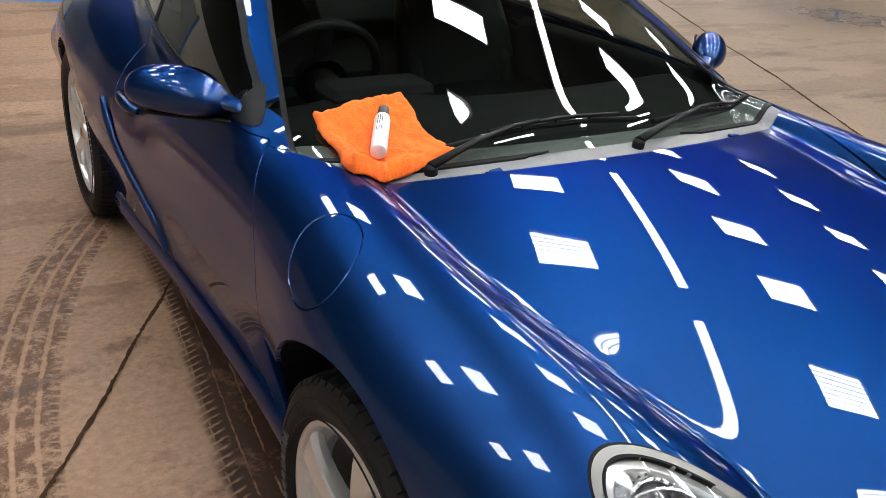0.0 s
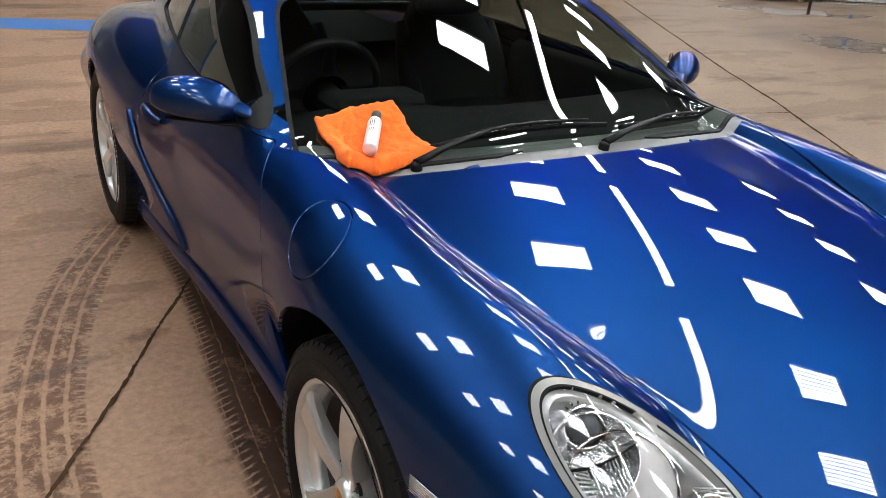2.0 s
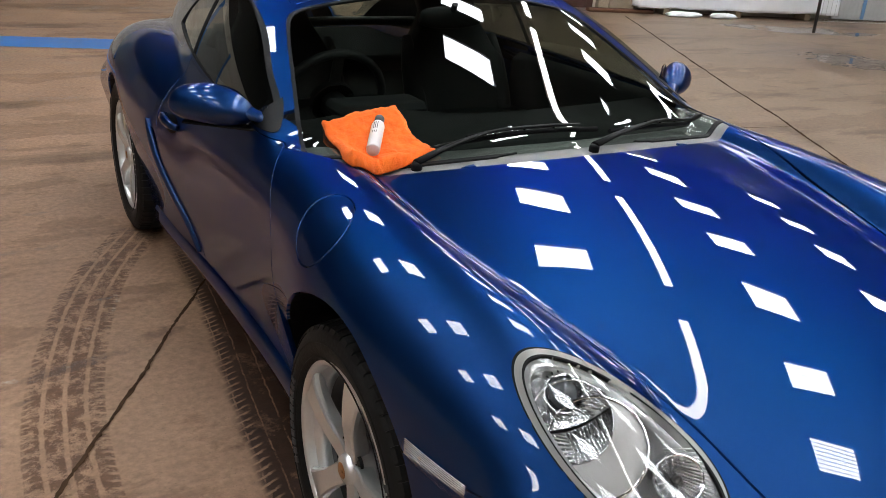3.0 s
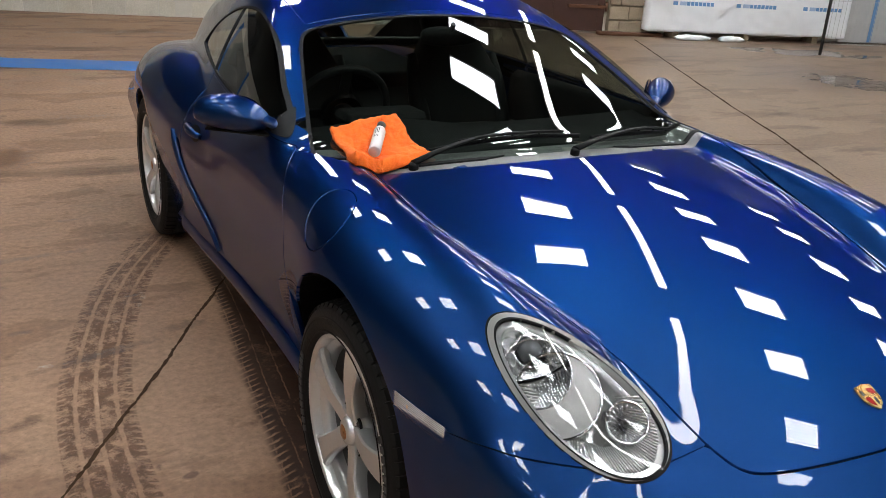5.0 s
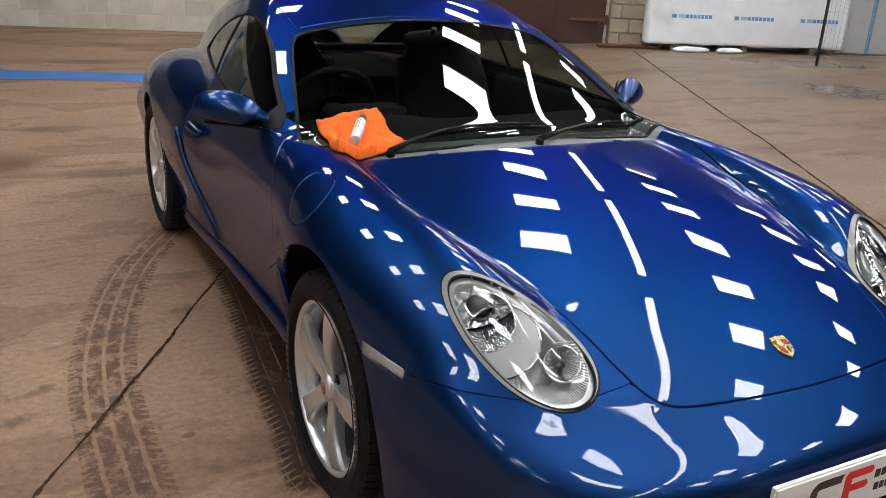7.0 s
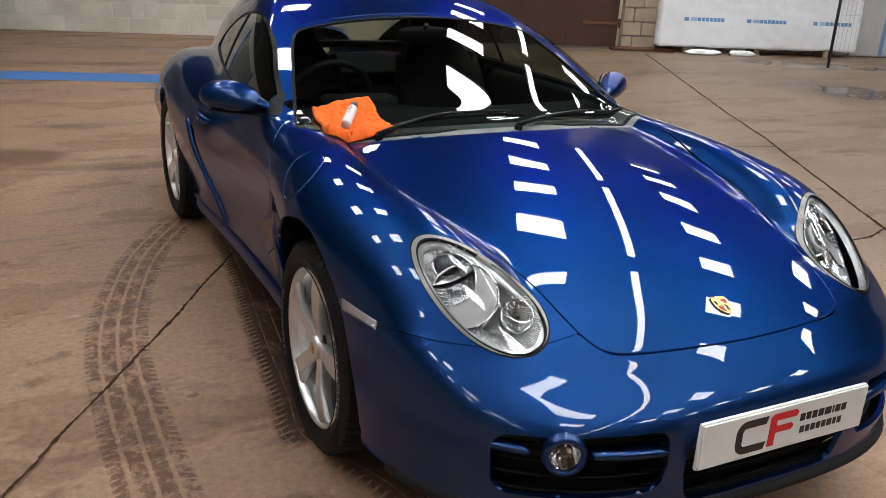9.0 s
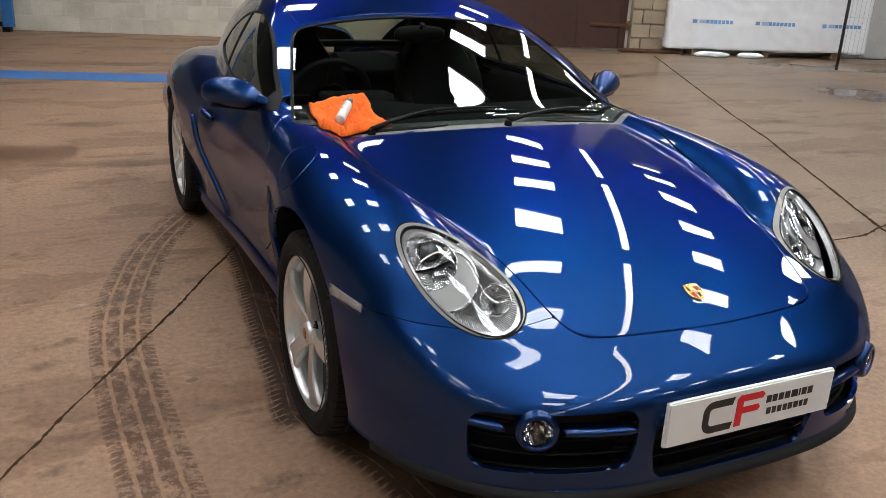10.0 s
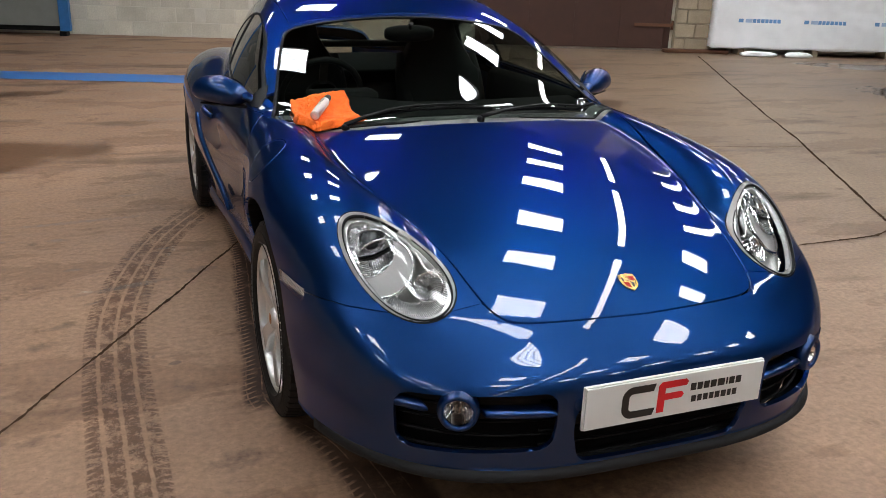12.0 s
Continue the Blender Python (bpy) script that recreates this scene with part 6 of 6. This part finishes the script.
    for i in range(25):
        t = i / 24
        z = 0.268 + 0.41 * t
        y = float(door_rear(z)) + 0.090 - 0.045 * (1 - t) ** 2
        q, nn = side_at(y, z, sgn)
        along = Vector((0, 0.35, 1)).normalized()
        fwd = Vector((0, -1, 0.1))
        w = 0.022 * min(1, 0.25 + 4 * t, 0.3 + 5 * (1 - t))
        rings.append([q + nn * a + fwd * b for a, b in ((-0.012, w * 1.6), (0.004 * min(1, 6 * (1 - t)), w * 1.55), (0.012, w * 0.9), (0.014, 0.0), (0.008, -w * 1.0), (-0.002, -w * 1.6), (-0.012, -w * 1.6))])
    loft(bm, rings)
    bmesh.ops.recalc_face_normals(bm, faces=bm.faces[:])
    part("scoop_blade", bm, PAINT, CAR)


def wiper(path, blade, spine):
    """Arm along path, blade along another line, both (x, y, lift) on the skin."""
    pts = [top_at(x, y, h)[0] for x, y, h in path]
    bm = bmesh.new()
    pipe(bm, pts, [0.013, 0.011, 0.009, 0.007, 0.006][: len(pts)], 8, 0.6)
    arm = part("wiper_arm", bm, BLACK, CAR, "black windscreen wiper")
    bl = [top_at(x, y, 0.012)[0] for x, y in blade]
    bm = bmesh.new()
    pipe(bm, bl, 0.006, 6, 1.2)
    part("blade", bm, SEAL, arm)
    bm = bmesh.new()
    pipe(bm, [top_at(x, y, 0.026)[0] for x, y in spine], 0.006, 6, 0.7)
    for x, y in spine[1:-1]:
        pipe(bm, [top_at(x, y, 0.026)[0], top_at(x, y, 0.012)[0]], 0.004, 6)
    part("blade_frame", bm, BLACK, arm)
    bm = bmesh.new()
    q, nn = top_at(path[0][0], path[0][1], 0.0)
    lathe(bm, [(0.014, -0.01), (0.014, 0.008), (0.010, 0.013), (0.0005, 0.014)], 20, facing(q, nn))
    part("pivot_cap", bm, BLACK, arm)


wiper([(-0.47, 0.395, 0.012), (-0.40, 0.408, 0.022), (-0.32, 0.425, 0.028), (-0.24, 0.442, 0.030), (-0.17, 0.447, 0.030)],
      [(-0.42, 0.448), (-0.3, 0.450), (-0.17, 0.450), (-0.03, 0.440), (0.11, 0.425)], [(-0.30, 0.447), (-0.21, 0.449), (-0.12, 0.448), (-0.03, 0.440), (0.05, 0.432)])
wiper([(0.02, 0.318, 0.012), (0.11, 0.350, 0.022), (0.22, 0.392, 0.028), (0.33, 0.440, 0.030), (0.41, 0.472, 0.030)],
      [(0.14, 0.405), (0.28, 0.436), (0.40, 0.468), (0.52, 0.500), (0.62, 0.528)], [(0.30, 0.442), (0.38, 0.466), (0.46, 0.488), (0.54, 0.508), (0.60, 0.522)])

# ---------------------------------------------------------------- inside the cabin


def rounded_box(bm, lo, hi, bevel, m=None):
    slab(bm, lo, hi, bevel, m)
    return smooth(bm)


dash_rings = []
for i in range(21):
    x = -0.70 + 1.40 * i / 20
    bow = 0.10 * (x / 0.7) ** 2
    hump = 0.035 * math.exp(-((x + 0.36) / 0.17) ** 2)
    dash_rings.append([(x, 0.44 + bow, 0.62), (x, 0.44 + bow, 0.815), (x, 0.60 + bow * 0.8, 0.846), (x, 0.80 + bow * 0.6, 0.858 + hump), (x, 0.88 + bow * 0.5, 0.835 + hump), (x, 0.92 + bow * 0.4, 0.76), (x, 0.94 + bow * 0.3, 0.60)])
bm = bmesh.new()
loft(bm, dash_rings)
bmesh.ops.recalc_face_normals(bm, faces=bm.faces[:])
dash = part("dashboard", bm, CHARCOAL, CAR, "black dashboard")
part("cluster_cowl", rounded_box(bmesh.new(), (-0.50, 0.80, 0.865), (-0.22, 0.93, 0.905), 0.02), CHARCOAL, dash)

wheel_at = pose(-0.365, 1.20, 0.825, -68, 0, 0)
bm = bmesh.new()
rings = []
for i in range(48):
    a = 2 * math.pi * i / 48
    rings.append([wheel_at @ Vector(((0.178 + 0.014 * math.cos(b)) * math.cos(a), (0.178 + 0.014 * math.cos(b)) * math.sin(a), 0.016 * math.sin(b))) for b in [2 * math.pi * k / 10 for k in range(10)]])
rings.append(rings[0])
loft(bm, rings, caps=False)
steering = part("steering_wheel", bm, LEATHER, CAR, "black leather steering wheel")
bm = bmesh.new()
lathe(bm, [(0.075, -0.02), (0.075, 0.010), (0.06, 0.024), (0.0005, 0.030)], 28, wheel_at)
part("airbag_pad", bm, CHARCOAL, steering)
for a in (0, 180, 270):
    m = wheel_at @ Matrix.Rotation(radians(a), 4, "Z")
    part("wheel_spoke", slab(bmesh.new(), (0.06, -0.018, -0.006), (0.178, 0.018, 0.008), 0.004, m), STEEL if a == 270 else CHARCOAL, steering)
bm = bmesh.new()
pipe(bm, [wheel_at @ Vector((0, 0, -0.02)), (-0.365, 0.86, 0.77)], 0.045, 14)
part("steering_column", bm, CHARCOAL, steering)


def seat(x):
    """Bucket seat with built-in head rest."""
    bm = bmesh.new()
    rounded_box(bm, (x - 0.24, 1.12, 0.34), (x + 0.24, 1.62, 0.50), 0.06)
    s = part("seat", bm, LEATHER, CAR, "black leather bucket seat")
    bm = bmesh.new()
    rings = []
    for i in range(19):
        t = i / 18
        z = 0.42 + 0.73 * t
        y = 1.56 + 0.24 * t + (0.02 if t > 0.85 else 0)
        if t < 0.62:
            w = 0.235 - 0.02 * (t / 0.62) ** 2
        else:
            k = (t - 0.62) / 0.38
            w = 0.215 - 0.095 * min(1, k / 0.55) - 0.06 * max(0, (k - 0.72) / 0.28) ** 2
        d = 0.065 - 0.02 * t
        rings.append([(x + w * cx, y + d * cy - (0.035 * abs(cx) ** 3 if t < 0.62 else 0), z) for cx, cy in ((-0.9, -1), (-0.45, -0.82), (0, -0.75), (0.45, -0.82), (0.9, -1), (1, -0.4), (1, 0.6), (0.8, 1), (0, 1.05), (-0.8, 1), (-1, 0.6), (-1, -0.4))])
    loft(bm, rings)
    bmesh.ops.recalc_face_normals(bm, faces=bm.faces[:])
    part("backrest", bm, LEATHER, s)
    for sx in (-1, 1):
        bm = bmesh.new()
        pipe(bm, [(x + sx * 0.20, 1.52 + 0.05 * i, 0.50 + 0.11 * i) for i in range(5)], [0.02, 0.04, 0.045, 0.04, 0.02], 10)
        part("bolster", bm, LEATHER, s)
    return s


seat(-0.37)
seat(0.37)
part("rear_shelf", rounded_box(bmesh.new(), (-0.46, 1.92, 0.66), (0.46, 2.7, 0.83), 0.03), CHARCOAL, CAR, "dark carpeted luggage shelf")
bm = bmesh.new()
pipe(bm, [(-0.56, 1.93, 0.88), (-0.54, 1.93, 0.95), (-0.3, 1.95, 0.965), (0, 1.95, 0.967), (0.3, 1.95, 0.965), (0.54, 1.93, 0.95), (0.56, 1.93, 0.88)], 0.018, 12)
part("cross_bar", bm, STEEL, CAR, "metal cross bar behind the seats")
part("centre_console", rounded_box(bmesh.new(), (-0.10, 0.92, 0.34), (0.10, 1.75, 0.56), 0.03), CHARCOAL, CAR)
for sgn in (-1, 1):
    bm = bmesh.new()
    rings = []
    for i in range(11):
        y = 0.76 + 0.88 * i / 10
        o = float(cabin_w(y))
        rings.append([(sgn * (o - 0.03), y, 0.30), (sgn * (o - 0.03), y, 0.868), (sgn * (o - 0.055), y, 0.878), (sgn * (o - 0.09), y, 0.850), (sgn * (o - 0.10), y, 0.62), (sgn * (o - 0.12), y, 0.58), (sgn * (o - 0.12), y, 0.30)])
    loft(bm, rings)
    bmesh.ops.recalc_face_normals(bm, faces=bm.faces[:])
    part("door_card", bm, CHARCOAL, CAR, "black door lining")
    bm = bmesh.new()
    pts = [Vector((sgn * 0.50, 1.80, 1.08)), Vector((sgn * 0.53, 1.79, 0.95)), Vector((sgn * 0.56, 1.72, 0.72)), Vector((sgn * 0.56, 1.62, 0.45))]
    pipe(bm, pts, 0.022, 6, 0.12)
    part("seat_belt", bm, BLACK, CAR, "black seat belt")
# dark lining behind the pillars and the rear quarters
trim_made = skin(from_spine, 0.0, 1.48, 0.60, 3.25, 0.014, lambda p: np.minimum(shell_d(p) - 0.001, np.where(p[:, 1] < 1.8, p[:, 2] - 0.885, p[:, 2] - 0.80)), lift=-0.010, fold=0)
for flip in RIGHT_LEFT:
    part("pillar_trim", skin_mesh("pillar_trim", trim_made, flip), CHARCOAL, CAR, "black pillar lining")
# headlining under the roof, one skin 2 cm below the outer one
liner = skin(from_top, -0.52, 0.52, 1.20, 2.0, 0.05, lambda p: roof_d(p) + 0.01, lift=-0.022, fold=0)
part("headlining", skin_mesh("headlining", liner), CHARCOAL, CAR, "black headlining")
bm = bmesh.new()
rings = []
for i in range(15):
    a = math.pi * i / 14
    w = max(0.0, math.sin(a)) ** 0.5
    rings.append([(0.115 * -math.cos(a), 1.085 + 0.022 * w * math.cos(b), 1.105 + 0.036 * w * math.sin(b)) for b in [2 * math.pi * k / 16 for k in range(16)]])
loft(bm, rings)
bmesh.ops.recalc_face_normals(bm, faces=bm.faces[:])
inside_mirror = part("interior_mirror", bm, BLACK, CAR, "black interior mirror")
bm = bmesh.new()
pipe(bm, [(0, 1.075, 1.125), (0, 1.06, 1.15)], 0.01, 8)
part("mirror_stalk", bm, BLACK, inside_mirror)

# ---------------------------------------------------------------- cloth and bottle on the windscreen


def cloth():
    """A folded microfibre cloth lying on the glass and the scuttle, its edge fluffy and uneven."""
    n, k = 72, 60
    corner = [Vector((-0.648, 0.386, 0.874)), Vector((-0.412, 0.420, 0.878)), Vector((-0.408, 0.648, 0.966)), Vector((-0.612, 0.668, 0.935))]
    u, v = [g.ravel() for g in np.meshgrid(np.linspace(0, 1, n), np.linspace(0, 1, k), indexing="ij")]
    pts = []
    for a, b in zip(u, v):
        p = corner[0].lerp(corner[1], a).lerp(corner[3].lerp(corner[2], a), b)
        wob = Vector((noise.noise(Vector((a * 3, b * 3, 2))), noise.noise(Vector((a * 3, b * 3, 8))), 0)) * 0.012
        fringe = Vector((noise.noise(Vector((a * 16, b * 16, 3))), noise.noise(Vector((a * 16, b * 16, 5))), 0)) * 0.004
        p = p + wob + fringe
        # the right-hand point is drawn out into a tongue
        p += Vector((0.030, 0.012, -0.006)) * max(0, a - 0.75) * 4 * max(0, 0.35 - b) * 2.8
        pts.append(p)
    xy = np.array([(p.x, p.y) for p in pts])
    under, ok = from_top(xy[:, 0], xy[:, 1])
    edge = np.minimum(np.minimum(u, 1 - u), np.minimum(v, 1 - v))
    swell = np.clip(edge / 0.07, 0, 1) ** 0.5
    fold = np.array([0.006 * noise.noise(Vector((a * 4.5, b * 2.0, 11))) + 0.0035 * noise.noise(Vector((a * 15, b * 15, 1))) + 0.002 * noise.noise(Vector((a * 45, b * 45, 6))) for a, b in zip(u, v)])
    crease = -0.006 * np.exp(-((u * 1.0 + v * 0.25 - 0.36) / 0.02) ** 2) * np.clip(1.3 - v * 1.6, 0, 1) - 0.005 * np.exp(-((v - 0.17 - 0.1 * np.sin(u * 5)) / 0.03) ** 2) * (u < 0.75)
    low = under[:, 2] + 0.0025
    bunch = 0.014 * np.exp(-((u - 0.1) / 0.25) ** 2 - ((v - 0.05) / 0.2) ** 2) + 0.008 * np.exp(-((u - 0.45) / 0.3) ** 2 - ((v - 0.1) / 0.08) ** 2)
    top = low + 0.004 + (0.014 + bunch + fold + crease) * swell
    bm = bmesh.new()
    a = [bm.verts.new((x, y, z)) for (x, y), z in zip(xy, top)]
    b = [bm.verts.new((x, y, z)) for (x, y), z in zip(xy * 1.0, low)]
    for i in range(n - 1):
        for j in range(k - 1):
            q = (i * k + j, (i + 1) * k + j, (i + 1) * k + j + 1, i * k + j + 1)
            f = bm.faces.new([a[c] for c in q])
            f.smooth = True
            bm.faces.new([b[c] for c in q[::-1]])
    ring = [i * k for i in range(n)] + [(n - 1) * k + j for j in range(1, k)] + [i * k + k - 1 for i in range(n - 2, -1, -1)] + [j for j in range(k - 2, 0, -1)]
    for c, d in zip(ring, ring[1:] + ring[:1]):
        f = bm.faces.new((a[c], b[c], b[d], a[d]))
        f.smooth = True
    bmesh.ops.recalc_face_normals(bm, faces=bm.faces[:])
    ob = part("microfibre_cloth", bm, CLOTH, None)
    return tagged(ob, "bright orange folded microfibre cloth on the windscreen's foot", "cloth")


cloth()


def bottle():
    base, cap = Vector((-0.573, 0.432, 0.889)), Vector((-0.487, 0.577, 0.9275))
    m = facing(base, cap - base)
    ob = thing("coating_bottle", m, "small white coating bottle with black cap lying on the cloth", "bottle")
    L = (cap - base).length
    bm = bmesh.new()
    lathe(bm, [(0.0005, 0.0), (0.0150, 0.0), (0.0165, 0.0015), (0.0170, 0.004), (0.0170, L * 0.72), (0.0155, L * 0.77), (0.0115, L * 0.79), (0.0115, L * 0.80), (0.0005, L * 0.785)], 36)
    part("body", bm, BOTTLE_WHITE, ob)
    bm = bmesh.new()
    lathe(bm, [(0.0122, L * 0.785), (0.0126, L * 0.79), (0.0126, L * 0.97), (0.0110, L * 0.995), (0.0005, L)], 30)
    part("cap", bm, INK_BLACK, ob, "black screw cap")
    for k in range(3):
        bm = bmesh.new()
        for h0, h1 in ((L * 0.50, L * 0.70), (L * 0.36, L * 0.44)):
            prev = None
            for j in range(3):
                a = radians(58 + 16 * k + j * 3.0)
                cur = (bm.verts.new((0.0172 * math.cos(a), 0.0172 * math.sin(a), h0)), bm.verts.new((0.0172 * math.cos(a), 0.0172 * math.sin(a), h1)))
                if prev:
                    bm.faces.new((prev[0], cur[0], cur[1], prev[1]))
                prev = cur
        part("print_bar", bm, INK_BLACK, ob)
    return ob


bottle()

build_wall_blocks()
